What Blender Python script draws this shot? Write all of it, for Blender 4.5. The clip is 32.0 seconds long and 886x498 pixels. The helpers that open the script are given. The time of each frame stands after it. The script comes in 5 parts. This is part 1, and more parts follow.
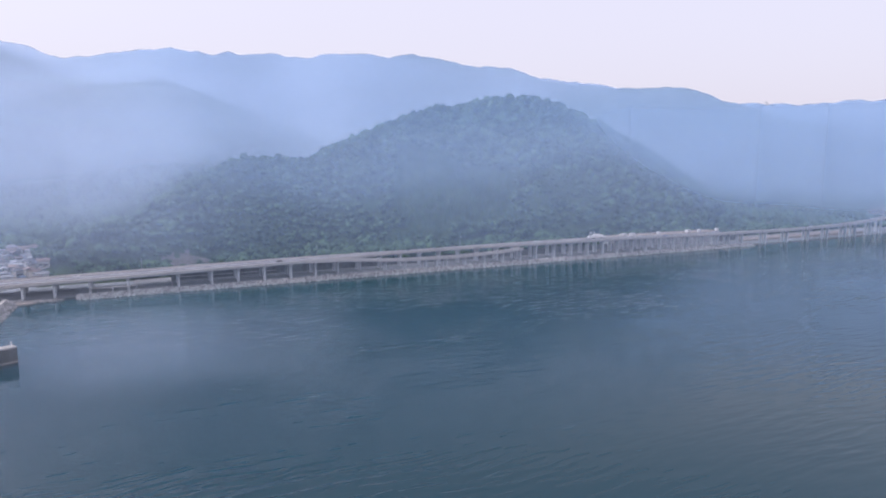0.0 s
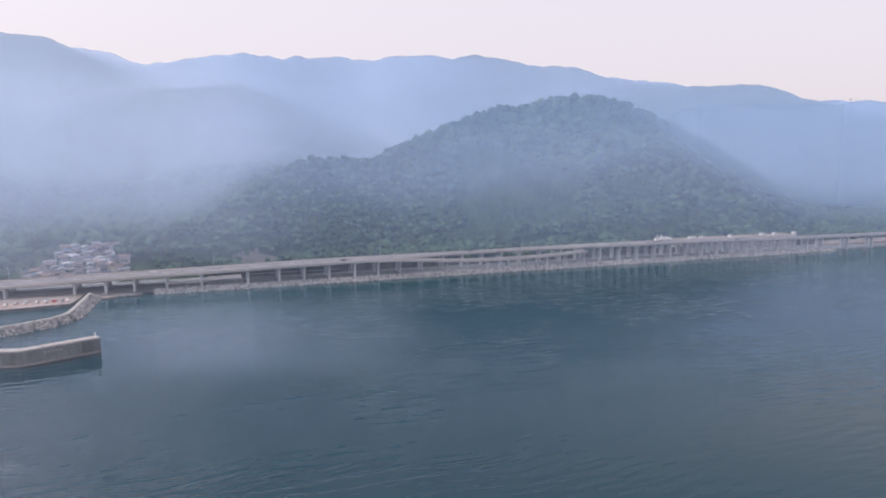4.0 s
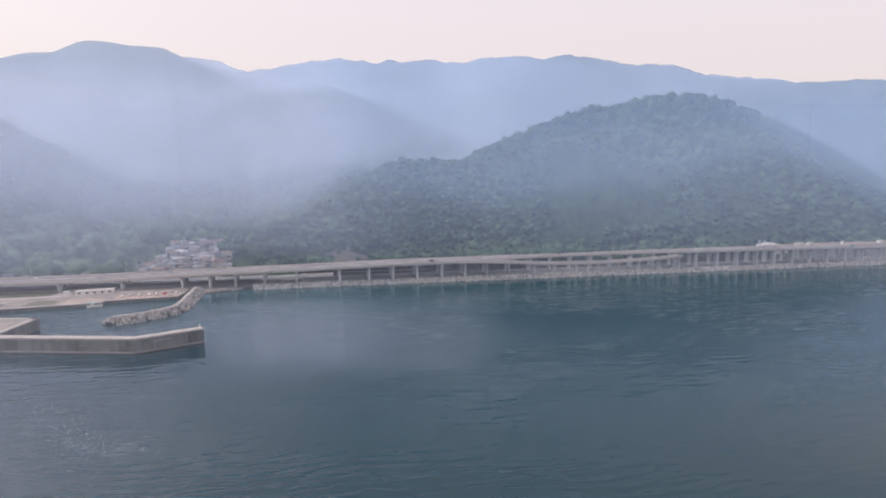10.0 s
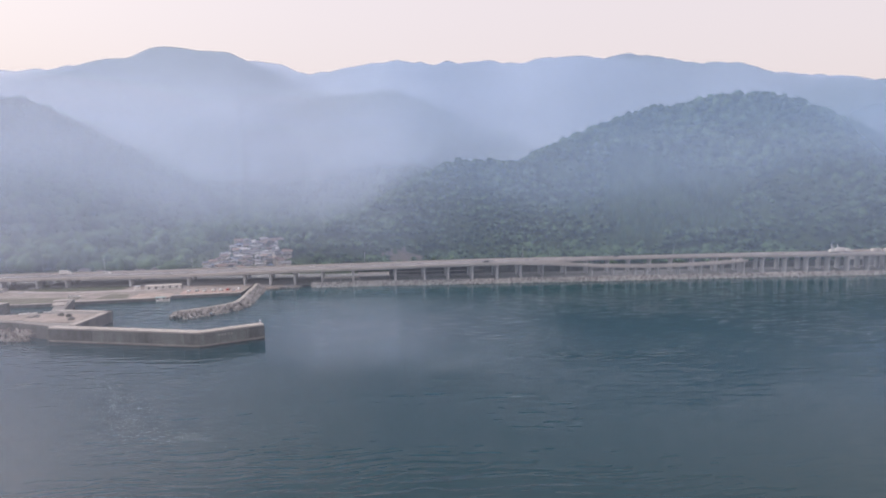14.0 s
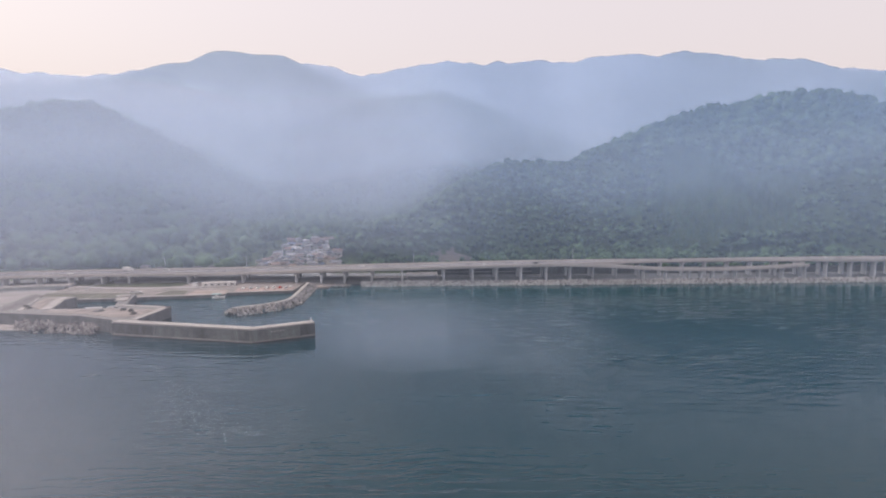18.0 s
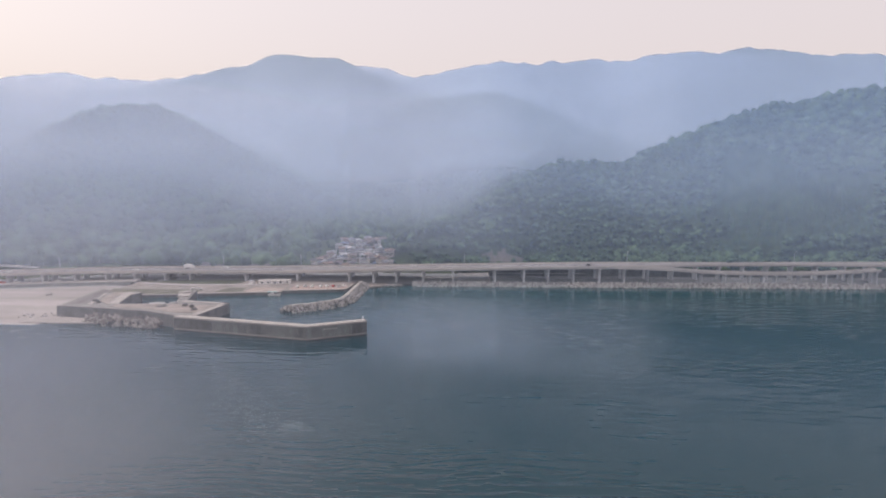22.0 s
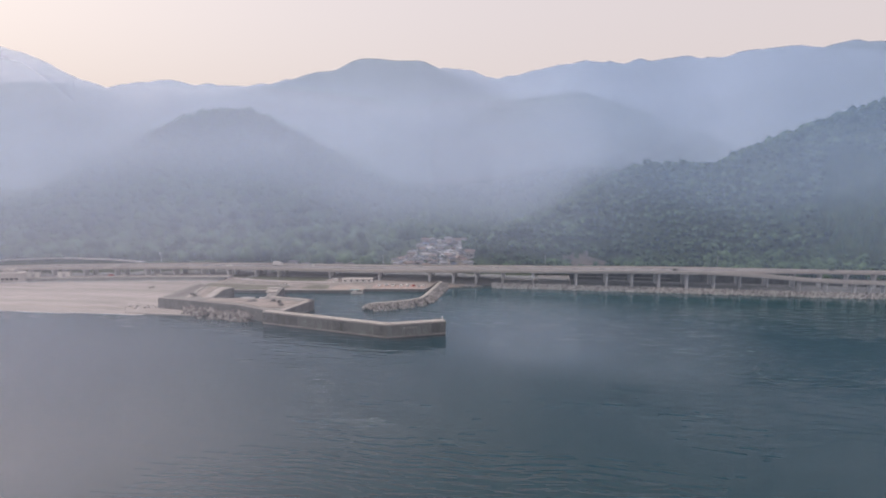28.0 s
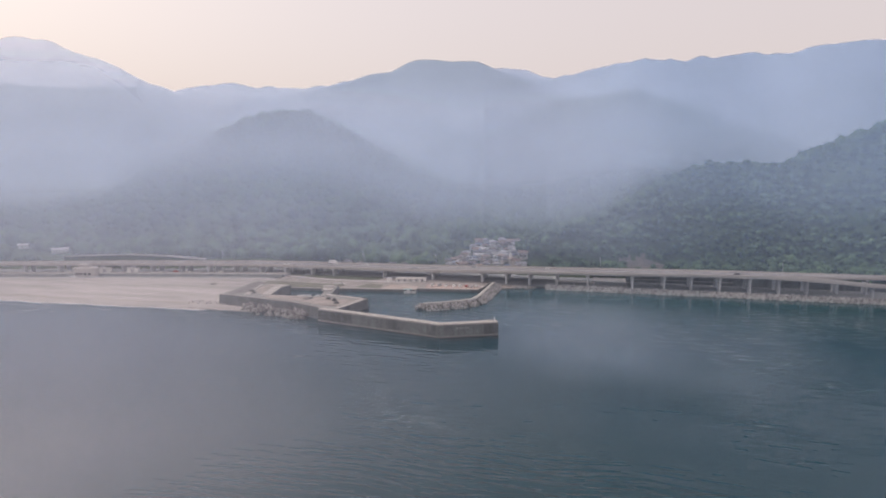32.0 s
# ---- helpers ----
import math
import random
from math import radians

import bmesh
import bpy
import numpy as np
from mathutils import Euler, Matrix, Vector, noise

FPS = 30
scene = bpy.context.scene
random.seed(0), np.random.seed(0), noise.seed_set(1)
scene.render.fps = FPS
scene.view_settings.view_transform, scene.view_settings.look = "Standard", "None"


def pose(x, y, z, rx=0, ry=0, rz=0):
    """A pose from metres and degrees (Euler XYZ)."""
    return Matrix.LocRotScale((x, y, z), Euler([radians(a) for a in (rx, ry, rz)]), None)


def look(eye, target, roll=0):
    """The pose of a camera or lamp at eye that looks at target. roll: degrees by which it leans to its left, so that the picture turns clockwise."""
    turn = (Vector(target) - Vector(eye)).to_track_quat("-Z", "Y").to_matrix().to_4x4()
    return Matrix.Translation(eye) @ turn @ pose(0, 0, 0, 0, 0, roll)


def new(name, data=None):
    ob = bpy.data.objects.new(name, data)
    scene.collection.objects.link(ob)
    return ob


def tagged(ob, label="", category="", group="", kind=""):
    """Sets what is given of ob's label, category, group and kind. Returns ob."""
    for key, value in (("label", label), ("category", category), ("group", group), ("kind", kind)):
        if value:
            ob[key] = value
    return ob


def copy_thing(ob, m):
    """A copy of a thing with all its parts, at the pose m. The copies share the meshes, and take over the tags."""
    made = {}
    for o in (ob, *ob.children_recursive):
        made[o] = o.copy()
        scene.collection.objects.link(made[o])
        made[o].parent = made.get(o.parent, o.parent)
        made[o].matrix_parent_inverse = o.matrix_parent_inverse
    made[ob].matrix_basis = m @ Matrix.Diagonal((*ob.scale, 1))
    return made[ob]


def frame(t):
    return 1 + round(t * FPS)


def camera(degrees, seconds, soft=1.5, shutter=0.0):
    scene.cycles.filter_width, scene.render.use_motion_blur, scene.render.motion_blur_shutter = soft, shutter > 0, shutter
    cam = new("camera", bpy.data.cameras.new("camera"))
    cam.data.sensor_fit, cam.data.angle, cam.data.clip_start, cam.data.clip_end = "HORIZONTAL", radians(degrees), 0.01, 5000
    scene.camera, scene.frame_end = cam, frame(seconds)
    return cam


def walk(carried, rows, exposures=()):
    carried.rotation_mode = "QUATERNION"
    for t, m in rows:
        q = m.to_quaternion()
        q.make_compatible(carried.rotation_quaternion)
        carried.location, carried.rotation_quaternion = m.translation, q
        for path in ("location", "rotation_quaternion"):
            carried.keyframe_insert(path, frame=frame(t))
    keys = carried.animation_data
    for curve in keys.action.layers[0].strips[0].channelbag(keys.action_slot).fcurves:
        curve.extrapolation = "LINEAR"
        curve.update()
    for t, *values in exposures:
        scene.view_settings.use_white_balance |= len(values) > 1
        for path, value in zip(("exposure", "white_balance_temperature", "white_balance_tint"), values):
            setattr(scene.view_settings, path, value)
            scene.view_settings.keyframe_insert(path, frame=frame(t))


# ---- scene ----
# ---- camera: a drone that hovers over the sea and turns slowly to its left ----
cam = camera(69.98, 32.0, soft=1.9)
PATH = [
    (0.0, pose(0, 0, 85, 82.591, 0.037, -25.996)),
    (1.0, pose(0, 0, 85, 82.603, 0.028, -24.581)),
    (2.0, pose(0, 0, 85, 82.616, 0.035, -23.168)),
    (3.0, pose(0, 0, 85, 82.637, 0.056, -21.761)),
    (3.5, pose(0, 0, 85, 82.651, 0.069, -21.062)),
    (5.5, pose(0, 0, 85, 82.712, 0.055, -18.332)),
    (6.0, pose(0, 0, 85, 82.723, 0.064, -17.672)),
    (7.0, pose(0, 0, 85, 82.742, 0.084, -16.358)),
    (8.0, pose(0, 0, 85, 82.763, 0.107, -15.058)),
    (9.0, pose(0, 0, 85, 82.795, 0.107, -13.743)),
    (10.0, pose(0, 0, 85, 82.813, 0.083, -12.425)),
    (11.0, pose(0, 0, 85, 82.834, 0.056, -11.121)),
    (12.0, pose(0, 0, 85, 82.850, 0.037, -9.833)),
    (13.0, pose(0, 0, 85, 82.865, 0.013, -8.573)),
    (14.0, pose(0, 0, 85, 82.882, -0.026, -7.372)),
    (14.5, pose(0, 0, 85, 82.889, -0.051, -6.808)),
    (16.5, pose(0, 0, 85, 82.919, -0.042, -4.599)),
    (17.0, pose(0, 0, 85, 82.923, -0.031, -4.051)),
    (18.0, pose(0, 0, 85, 82.931, -0.016, -2.951)),
    (19.0, pose(0, 0, 85, 82.942, -0.020, -1.821)),
    (20.0, pose(0, 0, 85, 82.957, -0.030, -0.658)),
    (21.0, pose(0, 0, 85, 82.976, -0.032, 0.524)),
    (22.0, pose(0, 0, 85, 82.995, -0.019, 1.722)),
    (23.0, pose(0, 0, 85, 83.017, -0.017, 2.932)),
    (24.0, pose(0, 0, 85, 83.029, -0.017, 4.148)),
    (25.0, pose(0, 0, 85, 83.040, -0.010, 5.359)),
    (25.5, pose(0, 0, 85, 83.046, -0.005, 5.957)),
    (27.5, pose(0, 0, 85, 83.086, -0.049, 8.406)),
    (28.0, pose(0, 0, 85, 83.093, -0.051, 9.010)),
    (29.0, pose(0, 0, 85, 83.109, -0.054, 10.212)),
    (30.0, pose(0, 0, 85, 83.115, -0.050, 11.424)),
    (31.0, pose(0, 0, 85, 83.122, -0.061, 12.641)),
    (32.0, pose(0, 0, 85, 83.135, -0.093, 13.864)),
]
EXPOSURES = [(0.0, 0.12, 5630, 13), (6.0, 0.09, 6280, 12), (13.0, 0.06, 6440, 12), (20.0, -0.02, 6530, 11), (32.0, -0.19, 6640, 11)]
walk(cam, PATH, EXPOSURES)
scene.cycles.transparent_max_bounces = 32

# ---- daylight: pale hazy sky, soft wide sun veiled by haze in the west ----
world = bpy.data.worlds.new("hazy_morning_sky")
scene.world = world
world.use_nodes = True
wt = world.node_tree
wt.nodes.clear()
w_out = wt.nodes.new("ShaderNodeOutputWorld")
w_mix = wt.nodes.new("ShaderNodeAddShader")
w_sky = wt.nodes.new("ShaderNodeTexSky")
w_sky.sky_type = "NISHITA"
w_sky.sun_disc = False
w_sky.sun_elevation = radians(46)
w_sky.sun_rotation = radians(-72)
w_sky.dust_density = 8.0
w_sky.air_density = 1.2
w_b1 = wt.nodes.new("ShaderNodeBackground")
w_b1.inputs["Strength"].default_value = 0.05
w_b2 = wt.nodes.new("ShaderNodeBackground")
w_b2.inputs["Color"].default_value = (0.863, 0.756, 0.755, 1)
w_b2.inputs["Strength"].default_value = 0.84
wt.links.new(w_sky.outputs[0], w_b1.inputs[0])
wt.links.new(w_b1.outputs[0], w_mix.inputs[0])
wt.links.new(w_b2.outputs[0], w_mix.inputs[1])
wt.links.new(w_mix.outputs[0], w_out.inputs[0])

sun_data = bpy.data.lights.new("sun", "SUN")
sun_data.energy = 1.4
sun_data.angle = radians(25)
sun_data.color = (1.0, 0.93, 0.92)
sun = new("sun", sun_data)
SUN_AZ, SUN_EL = radians(-72), radians(46)
sun.matrix_world = look((0, 0, 300), (-math.sin(SUN_AZ) * math.cos(SUN_EL), -math.cos(SUN_AZ) * math.cos(SUN_EL), 300 - math.sin(SUN_EL)))
# ---- small building helpers ----
class Shape:
    """Collects corners and faces for one mesh."""
    def __init__(self):
        self.v, self.f = [], []

    def add(self, verts, faces):
        n = len(self.v)
        self.v.extend(verts)
        self.f.extend([tuple(i + n for i in q) for q in faces])
        return self

    def box(self, cx, cy, cz, sx, sy, sz, turn=0.0, taper=1.0, tilt=0.0):
        """A block centred at cx, cy with its base at cz; the top is scaled by taper; tilt leans it along x."""
        c, s = math.cos(turn), math.sin(turn)
        vs = []
        for z, k in ((0, 1.0), (sz, taper)):
            for a, b in ((-1, -1), (1, -1), (1, 1), (-1, 1)):
                x, y = a * sx / 2 * k + tilt * z, b * sy / 2 * k
                vs.append((cx + x * c - y * s, cy + x * s + y * c, cz + z))
        return self.add(vs, [(3, 2, 1, 0), (4, 5, 6, 7), (0, 1, 5, 4), (1, 2, 6, 5), (2, 3, 7, 6), (3, 0, 4, 7)])

    def sweep(self, rings, closed=True, caps=True):
        """Joins rings of equal length, in order, into a skin."""
        n = len(rings[0])
        base = len(self.v)
        for r in rings:
            self.v.extend(r)
        m = n if closed else n - 1
        for i in range(len(rings) - 1):
            for j in range(m):
                a, b = base + i * n + j, base + i * n + (j + 1) % n
                self.f.append((a, b, b + n, a + n))
        if caps and closed:
            self.f.append(tuple(base + j for j in reversed(range(n))))
            self.f.append(tuple(base + (len(rings) - 1) * n + j for j in range(n)))
        return self

    def prism(self, outline, z0, z1):
        """An upright prism over a plan outline (counter-clockwise)."""
        return self.sweep([[(x, y, z0) for x, y in outline], [(x, y, z1) for x, y in outline]])

    def tube(self, a, b, r, n=8, r2=None):
        a, b = Vector(a), Vector(b)
        q = (b - a).to_track_quat("Z", "Y")
        rings = []
        for p, rad in ((a, r), (b, r if r2 is None else r2)):
            rings.append([tuple(p + q @ Vector((rad * math.cos(k * math.tau / n), rad * math.sin(k * math.tau / n), 0))) for k in range(n)])
        return self.sweep(rings)

    def mesh(self, name, smooth=False):
        me = bpy.data.meshes.new(name)
        me.from_pydata(self.v, [], self.f)
        if smooth:
            me.polygons.foreach_set("use_smooth", [True] * len(me.polygons))
        me.update()
        return me


def part(name, shape, material, parent=None, label="", smooth=False, bevel=0.0, recalc=False):
    """Links a Shape (or a ready mesh) as one mesh object under a thing or a part."""
    me = shape.mesh(name, smooth) if isinstance(shape, Shape) else shape
    if recalc or bevel:
        bm = bmesh.new()
        bm.from_mesh(me)
        bmesh.ops.recalc_face_normals(bm, faces=bm.faces)
        if bevel:
            bmesh.ops.bevel(bm, geom=bm.edges[:], offset=bevel, segments=1, affect="EDGES", clamp_overlap=True)
        bm.to_mesh(me)
        bm.free()
    if material and not me.materials:
        me.materials.append(material)
    ob = new(name, me)
    if parent:
        ob.parent = parent
    if label:
        tagged(ob, label)
    return ob


def thing(name, label, category, group="", kind="", at=(0, 0, 0), turn=0.0):
    ob = new(name)
    ob.empty_display_size = 0.5
    ob.matrix_basis = pose(*at, 0, 0, math.degrees(turn))
    return tagged(ob, label, category, group, kind)


# ---- materials ----
def material(name, base, rough=0.7, metal=0.0, vary=0.25, scale=2.0, fine=20.0, bump=0.2, bump_dist=0.05, tint=None, streak=0.0, island=0.0, spec=0.5, per_object=0.0, stretch=None, streak_width=0.35):
    """A surface with two scales of variation in colour, and relief; streak adds run-off stains that hang down a wall."""
    m = bpy.data.materials.new(name)
    m.use_nodes = True
    t = m.node_tree
    b = t.nodes["Principled BSDF"]
    b.inputs["Roughness"].default_value = rough
    b.inputs["Metallic"].default_value = metal
    b.inputs["Specular IOR Level"].default_value = spec
    geo = t.nodes.new("ShaderNodeNewGeometry")
    n1 = t.nodes.new("ShaderNodeTexNoise")
    n1.inputs["Scale"].default_value = 1.0 / scale
    n1.inputs["Detail"].default_value = 4
    n2 = t.nodes.new("ShaderNodeTexNoise")
    n2.inputs["Scale"].default_value = fine / scale
    n2.inputs["Detail"].default_value = 3
    place = geo.outputs["Position"]
    if stretch:
        mp0 = t.nodes.new("ShaderNodeMapping")
        mp0.inputs["Scale"].default_value = stretch
        t.links.new(place, mp0.inputs[0])
        place = mp0.outputs[0]
    for n in (n1, n2):
        t.links.new(place, n.inputs["Vector"])
    ramp = t.nodes.new("ShaderNodeValToRGB")
    dark = [c * (1 - vary) for c in base]
    lite = [min(1, c * (1 + vary)) for c in (tint or base)]
    ramp.color_ramp.elements[0].position, ramp.color_ramp.elements[1].position = 0.3, 0.7
    ramp.color_ramp.elements[0].color = (*dark, 1)
    ramp.color_ramp.elements[1].color = (*lite, 1)
    add = t.nodes.new("ShaderNodeMath")
    add.operation = "MULTIPLY_ADD"
    add.inputs[1].default_value = 0.35
    t.links.new(n2.outputs["Fac"], add.inputs[0])
    sub = t.nodes.new("ShaderNodeMath")
    sub.operation = "MULTIPLY"
    sub.inputs[1].default_value = 0.65
    t.links.new(n1.outputs["Fac"], sub.inputs[0])
    t.links.new(sub.outputs[0], add.inputs[2])
    fac = add.outputs[0]
    if island:
        isl = t.nodes.new("ShaderNodeMath")
        isl.operation = "MULTIPLY_ADD"
        isl.inputs[1].default_value = island
        t.links.new(geo.outputs["Random Per Island"], isl.inputs[0])
        off = t.nodes.new("ShaderNodeMath")
        off.operation = "ADD"
        off.inputs[1].default_value = -island / 2
        t.links.new(fac, off.inputs[0])
        t.links.new(off.outputs[0], isl.inputs[2])
        fac = isl.outputs[0]
    if per_object:
        info = t.nodes.new("ShaderNodeObjectInfo")
        po = t.nodes.new("ShaderNodeMath")
        po.operation = "MULTIPLY_ADD"
        po.inputs[1].default_value = per_object
        t.links.new(info.outputs["Random"], po.inputs[0])
        off = t.nodes.new("ShaderNodeMath")
        off.operation = "ADD"
        off.inputs[1].default_value = -per_object / 2
        t.links.new(fac, off.inputs[0])
        t.links.new(off.outputs[0], po.inputs[2])
        fac = po.outputs[0]
    t.links.new(fac, ramp.inputs[0])
    colour = ramp.outputs[0]
    if streak:
        mp = t.nodes.new("ShaderNodeMapping")
        mp.inputs["Scale"].default_value = (streak_width, streak_width, 0.05)
        t.links.new(geo.outputs["Position"], mp.inputs[0])
        n3 = t.nodes.new("ShaderNodeTexNoise")
        n3.inputs["Scale"].default_value = 1.0
        n3.inputs["Detail"].default_value = 3
        t.links.new(mp.outputs[0], n3.inputs["Vector"])
        r3 = t.nodes.new("ShaderNodeValToRGB")
        r3.color_ramp.elements[0].position, r3.color_ramp.elements[1].position = 0.45, 0.68
        r3.color_ramp.elements[0].color = (1, 1, 1, 1)
        r3.color_ramp.elements[1].color = (1 - streak, 1 - streak, 1 - streak, 1)
        t.links.new(n3.outputs["Fac"], r3.inputs[0])
        mul = t.nodes.new("ShaderNodeMix")
        mul.data_type, mul.blend_type = "RGBA", "MULTIPLY"
        mul.inputs[0].default_value = 1.0
        t.links.new(colour, mul.inputs[6])
        t.links.new(r3.outputs[0], mul.inputs[7])
        colour = mul.outputs[2]
    t.links.new(colour, b.inputs["Base Color"])
    if bump:
        bp = t.nodes.new("ShaderNodeBump")
        bp.inputs["Strength"].default_value = bump
        bp.inputs["Distance"].default_value = bump_dist
        t.links.new(n2.outputs["Fac"], bp.inputs["Height"])
        t.links.new(bp.outputs[0], b.inputs["Normal"])
    return m


CONCRETE = material("weathered_concrete", (0.485, 0.50, 0.525), 0.85, vary=0.18, scale=6, streak=0.3)
CONCRETE_PALE = material("pale_concrete", (0.48, 0.46, 0.445), 0.8, vary=0.12, scale=5)
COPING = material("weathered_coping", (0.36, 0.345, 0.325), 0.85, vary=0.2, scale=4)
CONCRETE_DARK = material("dark_streaked_concrete", (0.115, 0.13, 0.135), 0.85, vary=0.3, scale=5, streak=0.35)
ASPHALT = material("worn_asphalt", (0.25, 0.24, 0.245), 0.9, vary=0.2, scale=12)
ROCK = material("armour_concrete", (0.41, 0.405, 0.405), 0.9, vary=0.35, scale=1.6, island=0.7, bump=0.4, bump_dist=0.1)
BLOCK = material("armour_block_concrete", (0.40, 0.41, 0.42), 0.9, vary=0.35, scale=1.6, per_object=0.7, bump=0.4, bump_dist=0.1)
SAND = material("damp_sand", (0.335, 0.315, 0.305), 0.9, vary=0.3, scale=9, fine=8, stretch=(0.12, 1.0, 1.0))
EARTH = material("bare_earth", (0.29, 0.25, 0.22), 0.95, vary=0.2, scale=12)
STONE = material("quarry_stone", (0.29, 0.288, 0.288), 0.95, vary=0.3, scale=1.6, island=0.6, bump=0.5, bump_dist=0.1)
GRAVEL = material("grey_gravel", (0.25, 0.265, 0.28), 0.95, vary=0.25, scale=8)
GRASS = material("rough_grass", (0.125, 0.13, 0.098), 0.95, vary=0.3, scale=6)
FOREST_FLOOR = material("wooded_slope", (0.045, 0.07, 0.035), 0.95, vary=0.5, scale=30, fine=6, bump=1.0, bump_dist=3.0, spec=0.2)
LEAVES = material("tree_foliage", (0.034, 0.066, 0.036), 0.9, vary=0.45, scale=34, fine=14, tint=(0.060, 0.098, 0.052), island=0.35, bump=1.0, bump_dist=0.8, spec=0.2)
CONIFER = material("conifer_foliage", (0.025, 0.054, 0.030), 0.9, vary=0.4, scale=40, fine=20, tint=(0.044, 0.082, 0.043), island=0.3, bump=1.0, bump_dist=0.6, spec=0.2)


def water_material():
    """Calm sea: long low ripples in the open, smooth and greener in the shallows that the shore shelters."""
    m = bpy.data.materials.new("sea_water")
    m.use_nodes = True
    t = m.node_tree
    b = t.nodes["Principled BSDF"]
    b.inputs["IOR"].default_value = 1.333
    geo = t.nodes.new("ShaderNodeNewGeometry")
    xyz = t.nodes.new("ShaderNodeSeparateXYZ")
    t.links.new(geo.outputs["Position"], xyz.inputs[0])

    def ranged(value, a0, a1, b0, b1):
        r = t.nodes.new("ShaderNodeMapRange")
        r.interpolation_type = "SMOOTHSTEP"
        for key, v in zip(("From Min", "From Max", "To Min", "To Max"), (a0, a1, b0, b1)):
            r.inputs[key].default_value = v
        t.links.new(value, r.inputs["Value"])
        return r.outputs[0]

    def times(p, q):
        n = t.nodes.new("ShaderNodeMath")
        n.operation = "MULTIPLY"
        t.links.new(p, n.inputs[0])
        t.links.new(q, n.inputs[1])
        return n.outputs[0]
    # a slow bend makes the ripples run in arcs
    bend = t.nodes.new("ShaderNodeTexNoise")
    bend.inputs["Scale"].default_value = 0.018
    bend.inputs["Detail"].default_value = 1
    t.links.new(geo.outputs["Position"], bend.inputs["Vector"])
    bent = t.nodes.new("ShaderNodeVectorMath")
    bent.operation = "MULTIPLY_ADD"
    bent.inputs[1].default_value = (13, 13, 0)
    t.links.new(bend.outputs["Color"], bent.inputs[0])
    t.links.new(geo.outputs["Position"], bent.inputs[2])
    heights = []
    for place, sx, sy, turn, scale, detail in ((bent.outputs[0], 0.24, 1.0, 6, 0.30, 1), (bent.outputs[0], 0.3, 1.0, -8, 0.75, 2), (geo.outputs["Position"], 0.5, 1.0, 14, 0.017, 3)):
        mp = t.nodes.new("ShaderNodeMapping")
        mp.inputs["Rotation"].default_value = (0, 0, radians(turn))
        mp.inputs["Scale"].default_value = (sx, sy, 1)
        n = t.nodes.new("ShaderNodeTexNoise")
        n.inputs["Scale"].default_value = scale
        n.inputs["Detail"].default_value = detail
        t.links.new(place, mp.inputs[0])
        t.links.new(mp.outputs[0], n.inputs["Vector"])
        heights.append(n.outputs["Fac"])
    # wind patches, the lee of the shore, and ripples weakened near the camera to fit its view
    patch = ranged(heights[2], 0.36, 0.64, 0.5, 1.25)
    open_sea = ranged(xyz.outputs["Y"], 395, 458, 1.0, 0.30)
    strength = times(times(patch, open_sea), ranged(xyz.outputs["Y"], 110, 300, 0.4, 1.0))
    b1 = t.nodes.new("ShaderNodeBump")
    b1.inputs["Distance"].default_value = 0.50
    b2 = t.nodes.new("ShaderNodeBump")
    b2.inputs["Distance"].default_value = 0.07
    t.links.new(heights[0], b1.inputs["Height"])
    t.links.new(heights[1], b2.inputs["Height"])
    t.links.new(b1.outputs[0], b2.inputs["Normal"])
    t.links.new(b2.outputs[0], b.inputs["Normal"])
    for bump in (b1, b2):
        t.links.new(strength, bump.inputs["Strength"])
    t.links.new(ranged(heights[2], 0.35, 0.65, 0.03, 0.08), b.inputs["Roughness"])
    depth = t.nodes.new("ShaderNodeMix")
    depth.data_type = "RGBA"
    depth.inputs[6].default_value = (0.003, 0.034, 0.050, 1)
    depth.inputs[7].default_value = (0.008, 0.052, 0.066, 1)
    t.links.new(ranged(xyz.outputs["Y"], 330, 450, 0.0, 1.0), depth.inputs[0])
    t.links.new(depth.outputs[2], b.inputs["Base Color"])
    return m


WATER = water_material()
SCRUB = material("bare_slope", (0.14, 0.125, 0.105), 0.95, vary=0.3, scale=6)
